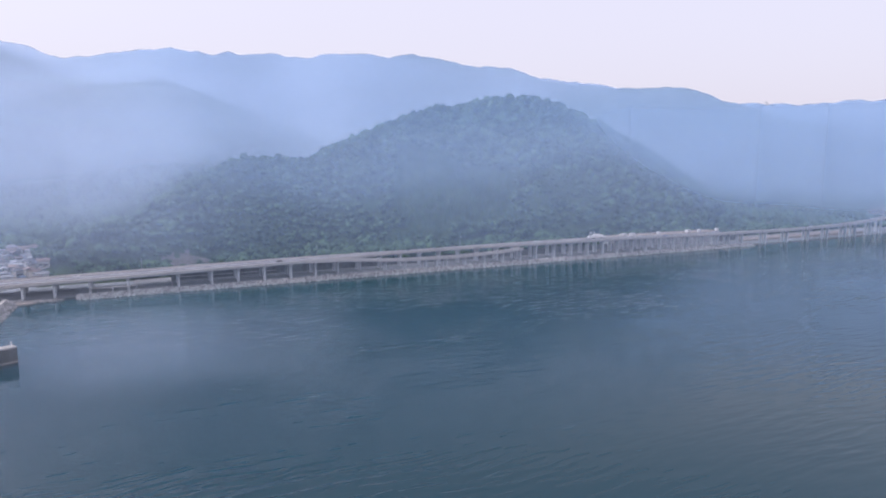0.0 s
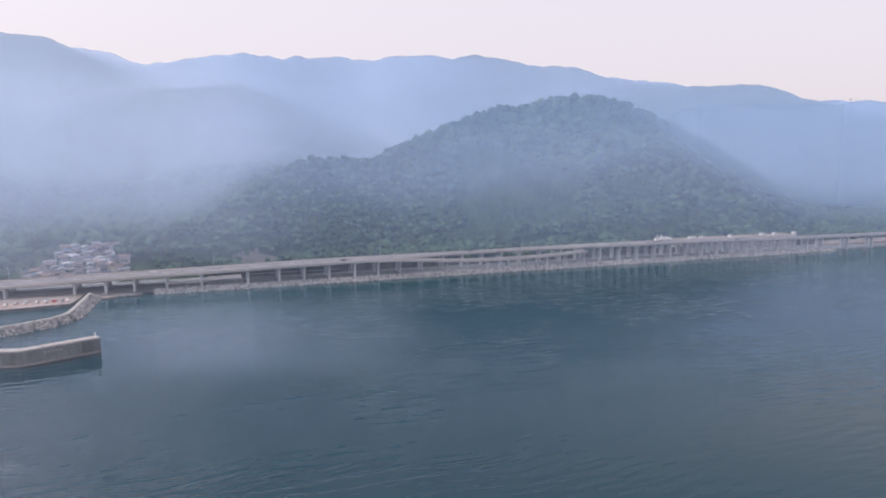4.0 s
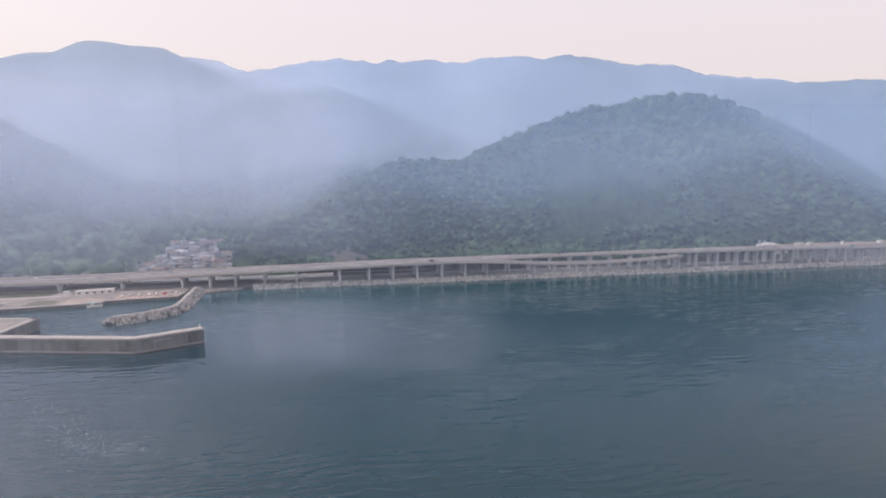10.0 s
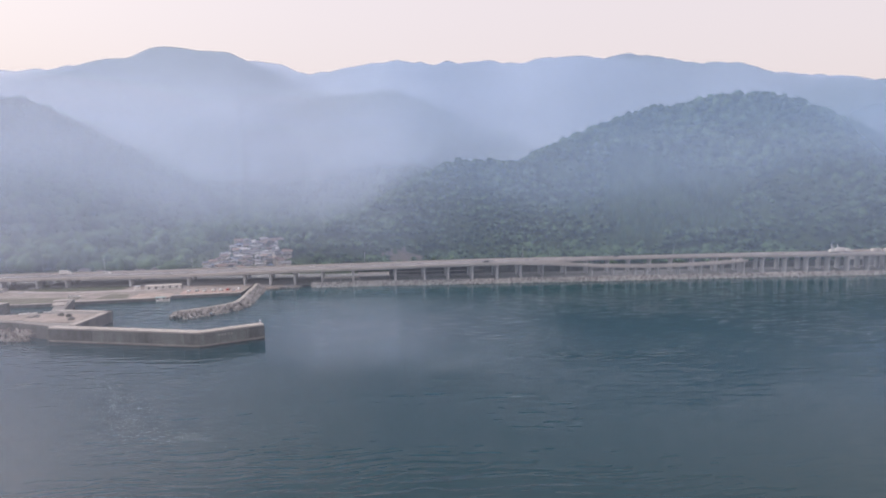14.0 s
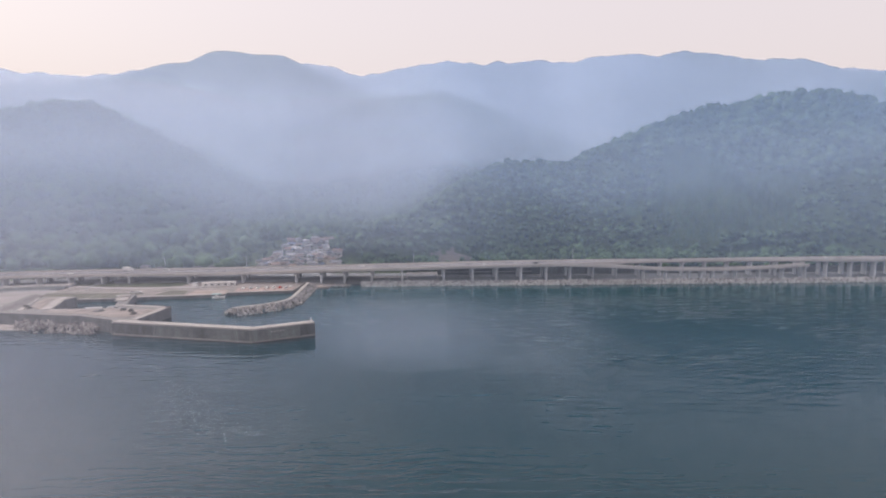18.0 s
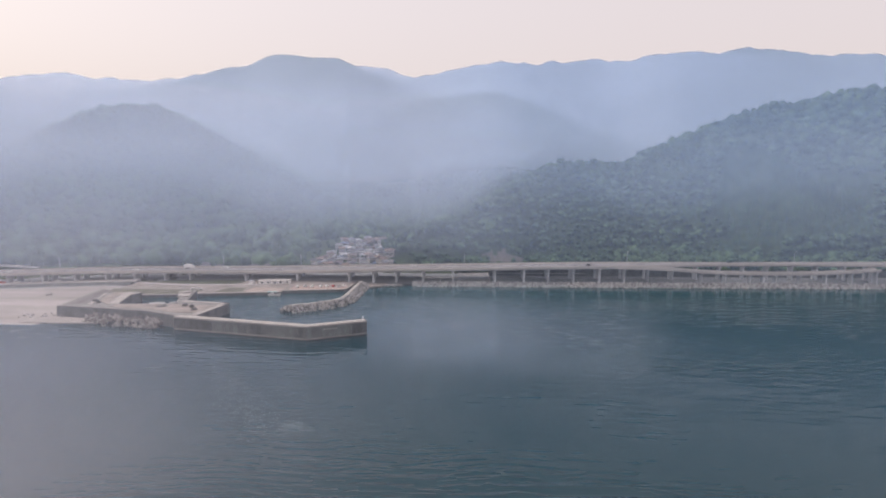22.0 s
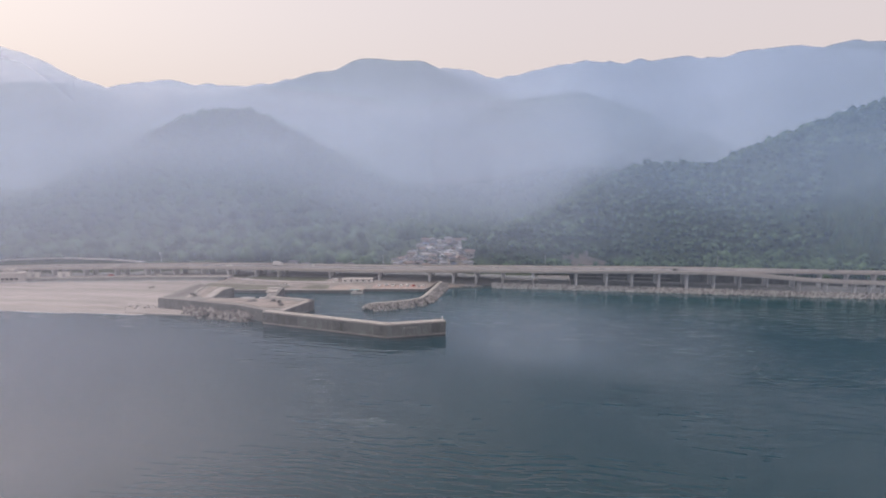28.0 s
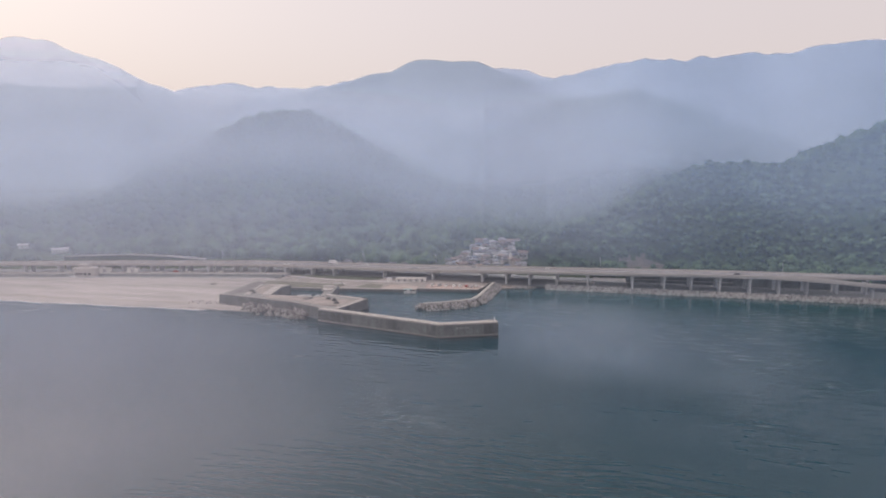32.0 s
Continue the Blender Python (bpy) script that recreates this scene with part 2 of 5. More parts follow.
# ---- land: one sheet of hills behind the coast ----
# ridges: crest knots (bearing from the bay in degrees, elevation over the drone in degrees, distance), slope of the flanks
RIDGES = [
    ("front_spur", 0.8, [(-5.0, -7.3, 520), (-4.0, -5.5, 535), (-3.0, -4.45, 550), (-1.0, -4.1, 575), (0.5, -3.6, 590), (1.8, -3.1, 600), (3.3, -2.2, 620), (4.1, -1.8, 635), (5.6, -0.8, 655), (7.2, 0.25, 680), (9.1, 1.1, 705), (10.6, 1.05, 712), (12.7, 1.08, 725), (14.7, 1.2, 735)]),
    ("front_hill", 0.82, [(14.7, 1.2, 735), (16.2, 1.85, 750), (18.2, 2.74, 765), (20.6, 3.69, 790), (23.4, 4.84, 820), (25.3, 5.41, 845), (27.6, 5.53, 865), (29.8, 6.14, 885), (32.1, 6.31, 900), (34.1, 6.05, 908), (35.9, 5.47, 914), (38.2, 4.38, 920), (40.2, 3.45, 925), (42.1, 2.33, 930), (43.7, 1.15, 935), (45.3, -0.23, 940), (46.3, -1.18, 942), (49, -3.2, 950), (54, -4.0, 1010)]),
    ("left_hill", 0.62, [(-46, -3.5, 900), (-40, -1.2, 930), (-36.5, 0.3, 955), (-34.8, 1.43, 965), (-32.6, 2.63, 980), (-31, 3.84, 990), (-29.6, 4.75, 1000), (-28.3, 5.1, 1000), (-27, 5.3, 1000), (-25.9, 5.34, 995), (-24.65, 4.48, 980), (-23.3, 3.6, 960), (-22.3, 2.6, 945), (-21, 1.65, 925), (-20, 0.8, 905), (-19.1, 0.2, 890), (-17.5, -1.6, 850), (-14.5, -5.0, 760)]),
    ("valley_peak", 0.52, [(-3.5, 6.1, 1700), (-2.2, 6.22, 1660), (-0.9, 6.35, 1630), (0.2, 6.45, 1600), (1.2, 6.6, 1575), (2.2, 6.88, 1555), (2.8, 6.87, 1550), (4.2, 6.4, 1530), (5.2, 5.9, 1515), (6.4, 5.35, 1500), (8.5, 4.35, 1470), (10.5, 3.62, 1445), (12.6, 3.1, 1425), (13.6, 2.6, 1410), (15, 2.05, 1400), (17, 1.6, 1400), (20, 1.0, 1400)]),
    ("dome", 0.8, [(-27.9, 6.5, 2300), (-24.8, 7.1, 2320), (-21.8, 7.95, 2340), (-20.1, 8.5, 2350), (-18.3, 8.8, 2350), (-17.0, 9.42, 2350), (-16.3, 9.7, 2350), (-14.8, 9.8, 2350), (-13.0, 9.65, 2350), (-11.3, 9.66, 2330), (-10.6, 9.5, 2320), (-9.4, 8.98, 2300), (-7.6, 8.2, 2270), (-5.0, 7.2, 2220), (-3.0, 6.7, 2200), (-0.6, 6.0, 2150), (6, 4.5, 2100)]),
    ("main_range", 0.65, [(-8.1, 8.6, 3300), (-5.6, 8.05, 3300), (-2.8, 8.4, 3300), (0.4, 8.95, 3250), (2.9, 9.45, 3200), (5.4, 9.28, 3150), (9.9, 9.3, 3100), (14.1, 8.95, 3050), (16.9, 9.15, 3000), (22.8, 9.4, 2950), (26.3, 9.1, 2850), (29, 8.3, 2700), (30.8, 8.45, 2600), (34.7, 7.4, 2400)]),
    ("east_range", 0.42, [(34.7, 7.4, 2400), (36.7, 6.7, 2250), (41.9, 6.6, 2050), (45.1, 6.05, 1950), (48.1, 5.5, 1850), (50.7, 4.4, 1750), (52.4, 3.0, 1650), (55.2, 2.1, 1600), (58.3, 1.0, 1550), (66, -1, 1500)]),
    ("far_east", 0.4, [(46, 4.4, 3100), (50.7, 4.75, 3100), (54.3, 4.5, 3100), (57, 4.6, 3100), (59.1, 4.8, 3050), (62, 4.7, 3000), (70, 4.0, 2900)]),
    ("west_range", 0.7, [(-60, 5.6, 1900), (-50, 6.0, 2000), (-44.6, 6.25, 2050), (-42.5, 6.45, 2050), (-39.9, 6.5, 2050), (-37.2, 6.1, 2100), (-34.2, 5.7, 2150), (-31.9, 6.05, 2250), (-27.9, 6.3, 2300)]),
    ("far_west", 0.4, [(-44, 5.5, 3600), (-38, 6.3, 3600), (-33.1, 7.0, 3600), (-28.7, 7.3, 3600), (-25.1, 7.3, 3600), (-22.2, 7.8, 3600), (-18, 7.5, 3600)]),
    ("tall_mountain", 0.5, [(-60, 7.0, 4500), (-52, 8.6, 4500), (-48, 9.4, 4500), (-46.6, 9.75, 4500), (-44.5, 9.4, 4500), (-41.6, 8.2, 4500), (-39.3, 6.9, 4500), (-37, 5.5, 4500)]),
    ("far_crest", 0.45, [(-12, 8.5, 4100), (-9.2, 8.95, 4100), (-7.6, 8.85, 4100), (-6.2, 8.5, 4100), (-4, 7.3, 4100)]),
    ("far_knoll", 0.45, [(14, 8.4, 4100), (17.5, 9.4, 4100), (18.9, 9.6, 4100), (21, 9.3, 4100), (24, 8.6, 4100), (33, 7.4, 4100), (35.2, 7.5, 4100), (37.6, 7.2, 4100), (39.5, 6.8, 4100), (42, 6, 4100)]),
]


def crest_points(knots, step=14.0):
    """Crest knots turned into evenly spaced points x, y, z."""
    k = np.array(knots, float)
    az, el, d = np.radians(k[:, 0]), np.radians(k[:, 1]), k[:, 2]
    p = np.stack([d * np.sin(az), d * np.cos(az), 85 + d * np.tan(el)], 1)
    out = []
    for i in range(len(p) - 1):
        a, b, c, e = p[max(i - 1, 0)], p[i], p[i + 1], p[min(i + 2, len(p) - 1)]
        n = max(2, int(np.linalg.norm(c - b) / step))
        for s in np.arange(n) / n:
            out.append(0.5 * ((2 * b) + (c - a) * s + (2 * a - 5 * b + 4 * c - e) * s * s + (3 * b - a - 3 * c + e) * s ** 3))
    out.append(p[-1])
    return np.array(out)


def value_noise(x, y, seed):
    """Smooth noise between -1 and 1 on a lattice of one metre squares (scale the inputs)."""
    rng = np.random.RandomState(seed)
    table = rng.uniform(-1, 1, (256, 256))
    xi, yi = np.floor(x).astype(int), np.floor(y).astype(int)
    fx, fy = x - xi, y - yi
    fx, fy = fx * fx * (3 - 2 * fx), fy * fy * (3 - 2 * fy)
    a, b = table[xi % 256, yi % 256], table[(xi + 1) % 256, yi % 256]
    c, d = table[xi % 256, (yi + 1) % 256], table[(xi + 1) % 256, (yi + 1) % 256]
    return (a * (1 - fx) + b * fx) * (1 - fy) + (c * (1 - fx) + d * fx) * fy


def shore_y(x):
    """Where the land begins, along the coast."""
    return np.interp(x, [-1400, -700, -480, -390, -245, -229, -226, -80, -70, -40, -30, 560, 610, 900, 960, 1500], [150, 262, 322, 334, 341, 344, 468, 471, 471, 474, 470, 470, 478, 482, 440, 380])


# the near hills have sharper crests, that stand a tree's height below the skyline of the woods
SHARP = {"front_spur": 7.0, "front_hill": 7.0, "left_hill": 7.0, "valley_peak": 6.0, "dome": 0.0}
CRESTS = [(crest_points(k) - np.array([0, 0, SHARP.get(n, 0.0)]), s, 16.0 if n in SHARP else 50.0, n in SHARP) for n, s, k in RIDGES]


def land_z(x, y):
    """Height of the ground."""
    inland = y - shore_y(x)
    base = np.where(inland < 0, np.maximum(-4, inland * 0.12), np.minimum(np.where(x < -222, 2.2, 3.2), inland * np.where(x < -222, 0.045, 0.5)))
    base = np.where((x > -250) & (x < -222) & (y > 404) & (y < 468), np.minimum(base, 1.5), base)
    west = np.interp(x, [-232, -227], [76.0, 0.0])
    base = base + np.clip(inland - 60 - west, 0, 120) * 0.075 + np.clip(inland - 180 - west, 0, 4000) * 0.045
    top = np.full_like(x, -1e3)
    calm = np.ones_like(x)
    for pts, slope, soft, sharp in CRESTS:
        reach = 200 + pts[:, 2].max() / (0.85 * slope)
        lo, hi = pts[:, :2].min(0) - reach, pts[:, :2].max(0) + reach
        sel = np.where((x > lo[0]) & (x < hi[0]) & (y > lo[1]) & (y < hi[1]))[0]
        best, close = np.full(len(sel), -1e3), np.full(len(sel), 1e4)
        for cx, cy, cz in pts:
            d = np.hypot(x[sel] - cx, y[sel] - cy)
            best = np.maximum(best, cz - slope * (np.sqrt(d * d + soft * soft) - soft) * (1 - 0.12 * np.minimum(1, d / 600)))
            close = np.minimum(close, d)
        if sharp:
            calm[sel] = np.minimum(calm[sel], np.clip(close / 110, 0.0, 1))
        top[sel] = np.maximum(top[sel], best)
    rise = np.clip(top - base, 0, None)
    foot = np.clip((inland - 34 - west * 1.25) / 60, 0, 1)
    rise = rise * foot * foot * (3 - 2 * foot)
    rough = value_noise(x / 190, y / 190, 3) * 0.55 + value_noise(x / 80, y / 80, 4) * 0.3 + value_noise(x / 33, y / 33, 5) * 0.15
    gully = -np.abs(value_noise(x / 120 + 7, y / 260 + 3, 6)) * 0.7
    amp = np.minimum(rise * 0.22, 26) * calm
    z = base + np.where(rise > 0, np.maximum(0, rise + amp * (rough + gully + 0.3) * np.clip(rise / 60, 0, 1)), 0)
    return z


def build_land():
    az = np.radians(np.linspace(-74, 74, 741))
    r = 300 * (4900 / 300) ** np.linspace(0, 1, 330)
    R, A = np.meshgrid(r, az, indexing="ij")
    x, y = (R * np.sin(A)).ravel(), (R * np.cos(A)).ravel()
    z = land_z(x, y)
    n = len(az)
    idx = np.arange(len(r) - 1)[:, None] * n + np.arange(n - 1)[None, :]
    quads = np.stack([idx, idx + 1, idx + n + 1, idx + n], -1).reshape(-1, 4)[:, ::-1]
    me = bpy.data.meshes.new("ground")
    me.from_pydata(np.stack([x, y, z], 1).tolist(), [], quads.tolist())
    me.polygons.foreach_set("use_smooth", [True] * len(me.polygons))
    # beach, coastal strip and wooded hills
    me.materials.append(FOREST_FLOOR)
    me.materials.append(SAND)
    me.materials.append(EARTH)
    me.materials.append(SCRUB)
    me.materials.append(GRAVEL)
    zc, xc, yc = z[quads].mean(1), x[quads].mean(1), y[quads].mean(1)
    inland = yc - shore_y(xc)
    which = np.zeros(len(quads), int)
    which[(inland < 34) & (xc > -245)] = 4
    which[np.hypot((xc - 40) * 0.9, yc - 538) < 17 + 8 * value_noise(xc / 6, yc / 6, 9)] = 3
    which[(yc < 506) & (xc > -160) & (xc < -40)] = 4
    back = np.interp(xc, [-760, -600, -520, -423, -335, -247, -160], [330, 388, 418, 447, 470, 490, 498])
    which[(xc <= -160) & (yc < back + 6)] = 4
    which[(xc <= -222) & (yc < back - 42)] = 1
    me.polygons.foreach_set("material_index", which.tolist())
    me.update()
    return tagged(new("ground", me), "wooded hills and sandy shore rising from the sea", "ground", kind="structure")


build_land()
sea = Shape().add([(-5000, -5000, 0), (5000, -5000, 0), (5000, 900, 0), (-5000, 900, 0)], [(0, 1, 2, 3)])
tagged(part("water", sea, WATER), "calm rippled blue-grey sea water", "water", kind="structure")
# ---- morning mist and haze: thin sheets fitted to the camera's view ----
def mist_material(name, colour):
    """Thin lit mist: it covers as much as the bank's own thickness says, and is a little uneven."""
    m = bpy.data.materials.new(name)
    m.use_nodes = True
    t = m.node_tree
    t.nodes.clear()
    out = t.nodes.new("ShaderNodeOutputMaterial")
    geo = t.nodes.new("ShaderNodeNewGeometry")
    wob = t.nodes.new("ShaderNodeTexNoise")
    wob.inputs["Scale"].default_value = 0.006
    wob.inputs["Detail"].default_value = 4
    t.links.new(geo.outputs["Position"], wob.inputs["Vector"])
    thick = t.nodes.new("ShaderNodeAttribute")
    thick.attribute_name = "thickness"
    pat = t.nodes.new("ShaderNodeMapRange")
    pat.inputs["From Min"].default_value, pat.inputs["From Max"].default_value = 0.3, 0.7
    pat.inputs["To Min"].default_value, pat.inputs["To Max"].default_value = 0.8, 1.1
    t.links.new(wob.outputs["Fac"], pat.inputs["Value"])
    mul = t.nodes.new("ShaderNodeMath")
    mul.operation = "MULTIPLY"
    mul.use_clamp = True
    t.links.new(thick.outputs["Fac"], mul.inputs[0])
    t.links.new(pat.outputs[0], mul.inputs[1])
    clear = t.nodes.new("ShaderNodeBsdfTransparent")
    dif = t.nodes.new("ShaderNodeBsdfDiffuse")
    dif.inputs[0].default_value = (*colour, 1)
    # shading normals are tilted to the sky on both faces, which brightens the sheet
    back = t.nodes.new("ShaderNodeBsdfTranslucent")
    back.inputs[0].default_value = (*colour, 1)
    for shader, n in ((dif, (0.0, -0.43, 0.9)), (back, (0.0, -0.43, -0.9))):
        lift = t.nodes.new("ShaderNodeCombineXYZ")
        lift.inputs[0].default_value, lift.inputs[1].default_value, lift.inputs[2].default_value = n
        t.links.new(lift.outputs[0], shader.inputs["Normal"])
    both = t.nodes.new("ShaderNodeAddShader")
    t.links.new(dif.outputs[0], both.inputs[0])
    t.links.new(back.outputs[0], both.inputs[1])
    mix = t.nodes.new("ShaderNodeMixShader")
    t.links.new(mul.outputs[0], mix.inputs[0])
    t.links.new(clear.outputs[0], mix.inputs[1])
    t.links.new(both.outputs[0], mix.inputs[2])
    t.links.new(mix.outputs[0], out.inputs[0])
    return m


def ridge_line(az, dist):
    """Elevation of the skyline beyond a distance as the drone sees it, bearing by bearing, in degrees."""
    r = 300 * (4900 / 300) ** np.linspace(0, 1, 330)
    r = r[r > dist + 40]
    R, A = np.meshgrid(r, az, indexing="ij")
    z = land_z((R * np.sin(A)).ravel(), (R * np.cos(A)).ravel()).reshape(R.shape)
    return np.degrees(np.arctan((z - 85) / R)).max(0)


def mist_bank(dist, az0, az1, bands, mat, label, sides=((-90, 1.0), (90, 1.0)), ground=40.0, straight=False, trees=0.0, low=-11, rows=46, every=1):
    """A long sheet of mist across the valleys, at a distance from the drone: bands are (elevation, cover), sides
    (bearing, factor).
    Its top is cut to the skyline that the camera sees behind it, and it thins out where it meets the ground."""
    az = np.radians(np.linspace(-74, 74, 741))
    az = az[(az >= radians(az0)) & (az <= radians(az1))][::every]
    d = dist / np.cos(az) if straight else dist * (1 + 0.012 * np.sin(az * 23))
    if straight:
        lean = np.clip(np.degrees(-az) - 10, 0, None)
        d = (dist - 0.05 * lean ** 2) / np.cos(az)
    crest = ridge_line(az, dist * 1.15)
    # rows spread from the foot of the sheet up to the seen skyline, close together there
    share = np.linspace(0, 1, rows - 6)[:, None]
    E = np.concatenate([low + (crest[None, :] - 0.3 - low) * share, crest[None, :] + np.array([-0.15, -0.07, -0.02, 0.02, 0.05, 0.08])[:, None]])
    D = np.broadcast_to(d, E.shape)
    AZ = np.broadcast_to(az, D.shape)
    x, y = (D * np.sin(AZ)).ravel(), (D * np.cos(AZ)).ravel()
    z = (85 + D * np.tan(np.radians(E))).ravel()
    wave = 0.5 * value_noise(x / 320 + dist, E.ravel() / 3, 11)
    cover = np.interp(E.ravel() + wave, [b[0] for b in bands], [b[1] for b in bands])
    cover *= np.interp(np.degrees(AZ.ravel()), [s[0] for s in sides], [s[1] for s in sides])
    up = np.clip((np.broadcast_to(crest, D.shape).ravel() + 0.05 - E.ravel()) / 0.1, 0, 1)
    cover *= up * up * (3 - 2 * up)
    if ground:
        floor = land_z(d * np.sin(az), d * np.cos(az))
        floor = np.convolve(np.pad(floor, 8, mode="edge"), np.ones(17) / 17, "valid")
        s = np.clip((z - np.broadcast_to(floor, D.shape).ravel() - trees) / ground, 0, 1)
        cover *= s * s * (3 - 2 * s)
    n = len(az)
    idx = np.arange(rows - 1)[:, None] * n + np.arange(n - 1)[None, :]
    quads = np.stack([idx, idx + 1, idx + n + 1, idx + n], -1).reshape(-1, 4)
    quads = quads[z[quads].max(1) > 0]
    keep, inv = np.unique(quads, return_inverse=True)
    me = bpy.data.meshes.new("mist_bank")
    me.from_pydata(np.stack([x, y, z], 1)[keep].tolist(), [], inv.reshape(-1, 4).tolist())
    me.polygons.foreach_set("use_smooth", [True] * len(me.polygons))
    attr = me.attributes.new("thickness", "FLOAT", "POINT")
    attr.data.foreach_set("value", cover[keep].tolist())
    me.materials.append(mat)
    return tagged(new("mist_bank", me), label, "mist", "morning mist", "stuff")


def layered_mist(layers, gap, dist, az0, az1, bands, *rest, **more):
    """A deep bank: several thin layers one behind the other, that cover together what the bands say."""
    thin = [(e, 1 - (1 - c) ** (1 / layers)) for e, c in bands]
    for k in range(layers):
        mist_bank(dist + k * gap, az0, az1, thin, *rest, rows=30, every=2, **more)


# sheet tints, tuned to stand in for hazy air at each distance
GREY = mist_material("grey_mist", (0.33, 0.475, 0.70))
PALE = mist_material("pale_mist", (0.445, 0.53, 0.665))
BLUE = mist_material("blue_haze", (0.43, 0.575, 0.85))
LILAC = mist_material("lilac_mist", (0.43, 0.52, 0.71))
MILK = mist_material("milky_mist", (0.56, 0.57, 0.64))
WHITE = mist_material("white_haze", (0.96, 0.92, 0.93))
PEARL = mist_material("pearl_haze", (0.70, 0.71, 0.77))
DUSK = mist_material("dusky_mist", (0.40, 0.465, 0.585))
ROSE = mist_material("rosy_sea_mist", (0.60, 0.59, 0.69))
# rosy mist sheet, also added to brighten the sea towards the west
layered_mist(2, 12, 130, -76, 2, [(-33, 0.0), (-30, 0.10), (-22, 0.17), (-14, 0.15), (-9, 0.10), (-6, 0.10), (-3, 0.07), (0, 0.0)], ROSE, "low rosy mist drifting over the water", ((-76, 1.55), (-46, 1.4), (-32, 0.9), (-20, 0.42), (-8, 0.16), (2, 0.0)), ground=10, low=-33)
# pale sheet added to lift the dark bay water, in place of its sheen
mist_bank(255, -10, 20, [(-18.5, 0.0), (-17, 0.13), (-14.5, 0.20), (-12.5, 0.15), (-10.5, 0.03), (-9, 0.0)], PALE, "thin pale sheet added to brighten the ripples of the bay", ((-10, 0.0), (-4, 0.85), (3, 1.0), (10, 0.6), (19, 0.0)), ground=6, low=-18.5, rows=30)
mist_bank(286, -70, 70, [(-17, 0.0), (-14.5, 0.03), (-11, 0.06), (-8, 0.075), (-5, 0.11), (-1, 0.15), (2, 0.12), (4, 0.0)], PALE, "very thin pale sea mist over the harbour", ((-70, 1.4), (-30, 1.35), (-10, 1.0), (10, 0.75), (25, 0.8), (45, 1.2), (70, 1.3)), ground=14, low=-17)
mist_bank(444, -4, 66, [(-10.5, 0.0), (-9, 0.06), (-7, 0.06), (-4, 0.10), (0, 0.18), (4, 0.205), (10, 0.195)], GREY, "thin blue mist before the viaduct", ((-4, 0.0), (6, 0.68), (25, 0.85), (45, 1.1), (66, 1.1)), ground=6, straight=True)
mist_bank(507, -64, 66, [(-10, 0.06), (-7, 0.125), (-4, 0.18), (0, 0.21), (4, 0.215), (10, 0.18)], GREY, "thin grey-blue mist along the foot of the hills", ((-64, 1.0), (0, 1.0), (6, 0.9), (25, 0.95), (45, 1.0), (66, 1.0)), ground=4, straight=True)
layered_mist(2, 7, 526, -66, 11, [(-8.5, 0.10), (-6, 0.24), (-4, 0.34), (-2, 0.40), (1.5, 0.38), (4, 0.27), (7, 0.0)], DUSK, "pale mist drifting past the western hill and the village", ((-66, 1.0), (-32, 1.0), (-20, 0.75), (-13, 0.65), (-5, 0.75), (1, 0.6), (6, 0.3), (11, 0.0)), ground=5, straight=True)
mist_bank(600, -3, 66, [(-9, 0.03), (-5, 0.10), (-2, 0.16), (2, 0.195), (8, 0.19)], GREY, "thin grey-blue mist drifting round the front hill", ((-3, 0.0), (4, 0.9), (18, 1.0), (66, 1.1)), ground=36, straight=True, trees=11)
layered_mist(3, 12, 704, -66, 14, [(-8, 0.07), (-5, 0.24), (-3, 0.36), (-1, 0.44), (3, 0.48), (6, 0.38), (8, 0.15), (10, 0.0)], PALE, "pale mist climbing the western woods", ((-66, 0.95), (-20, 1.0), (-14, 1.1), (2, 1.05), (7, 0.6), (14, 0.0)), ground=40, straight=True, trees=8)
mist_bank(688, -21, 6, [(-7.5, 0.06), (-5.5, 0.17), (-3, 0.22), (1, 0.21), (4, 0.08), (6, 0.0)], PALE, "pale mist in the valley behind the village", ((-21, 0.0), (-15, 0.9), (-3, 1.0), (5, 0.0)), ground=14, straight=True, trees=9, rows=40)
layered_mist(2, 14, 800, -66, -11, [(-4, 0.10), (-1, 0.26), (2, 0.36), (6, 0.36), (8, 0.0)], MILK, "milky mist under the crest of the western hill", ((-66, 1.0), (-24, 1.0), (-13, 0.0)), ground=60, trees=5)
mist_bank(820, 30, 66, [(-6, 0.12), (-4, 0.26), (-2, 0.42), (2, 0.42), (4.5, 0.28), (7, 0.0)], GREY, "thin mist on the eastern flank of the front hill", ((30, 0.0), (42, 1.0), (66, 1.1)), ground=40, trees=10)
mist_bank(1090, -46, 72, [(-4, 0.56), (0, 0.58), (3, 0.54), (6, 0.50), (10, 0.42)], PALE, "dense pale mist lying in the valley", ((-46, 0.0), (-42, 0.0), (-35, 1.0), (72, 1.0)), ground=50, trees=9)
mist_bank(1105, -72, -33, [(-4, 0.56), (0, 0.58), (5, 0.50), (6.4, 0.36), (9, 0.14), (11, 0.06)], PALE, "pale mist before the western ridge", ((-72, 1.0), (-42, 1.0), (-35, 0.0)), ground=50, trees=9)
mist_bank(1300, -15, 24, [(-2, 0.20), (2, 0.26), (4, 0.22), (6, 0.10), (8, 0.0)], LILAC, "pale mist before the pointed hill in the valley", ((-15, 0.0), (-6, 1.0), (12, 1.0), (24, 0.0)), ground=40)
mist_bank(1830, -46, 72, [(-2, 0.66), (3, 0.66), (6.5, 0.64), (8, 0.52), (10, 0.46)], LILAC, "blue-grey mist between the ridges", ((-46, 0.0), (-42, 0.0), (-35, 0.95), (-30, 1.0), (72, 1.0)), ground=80)
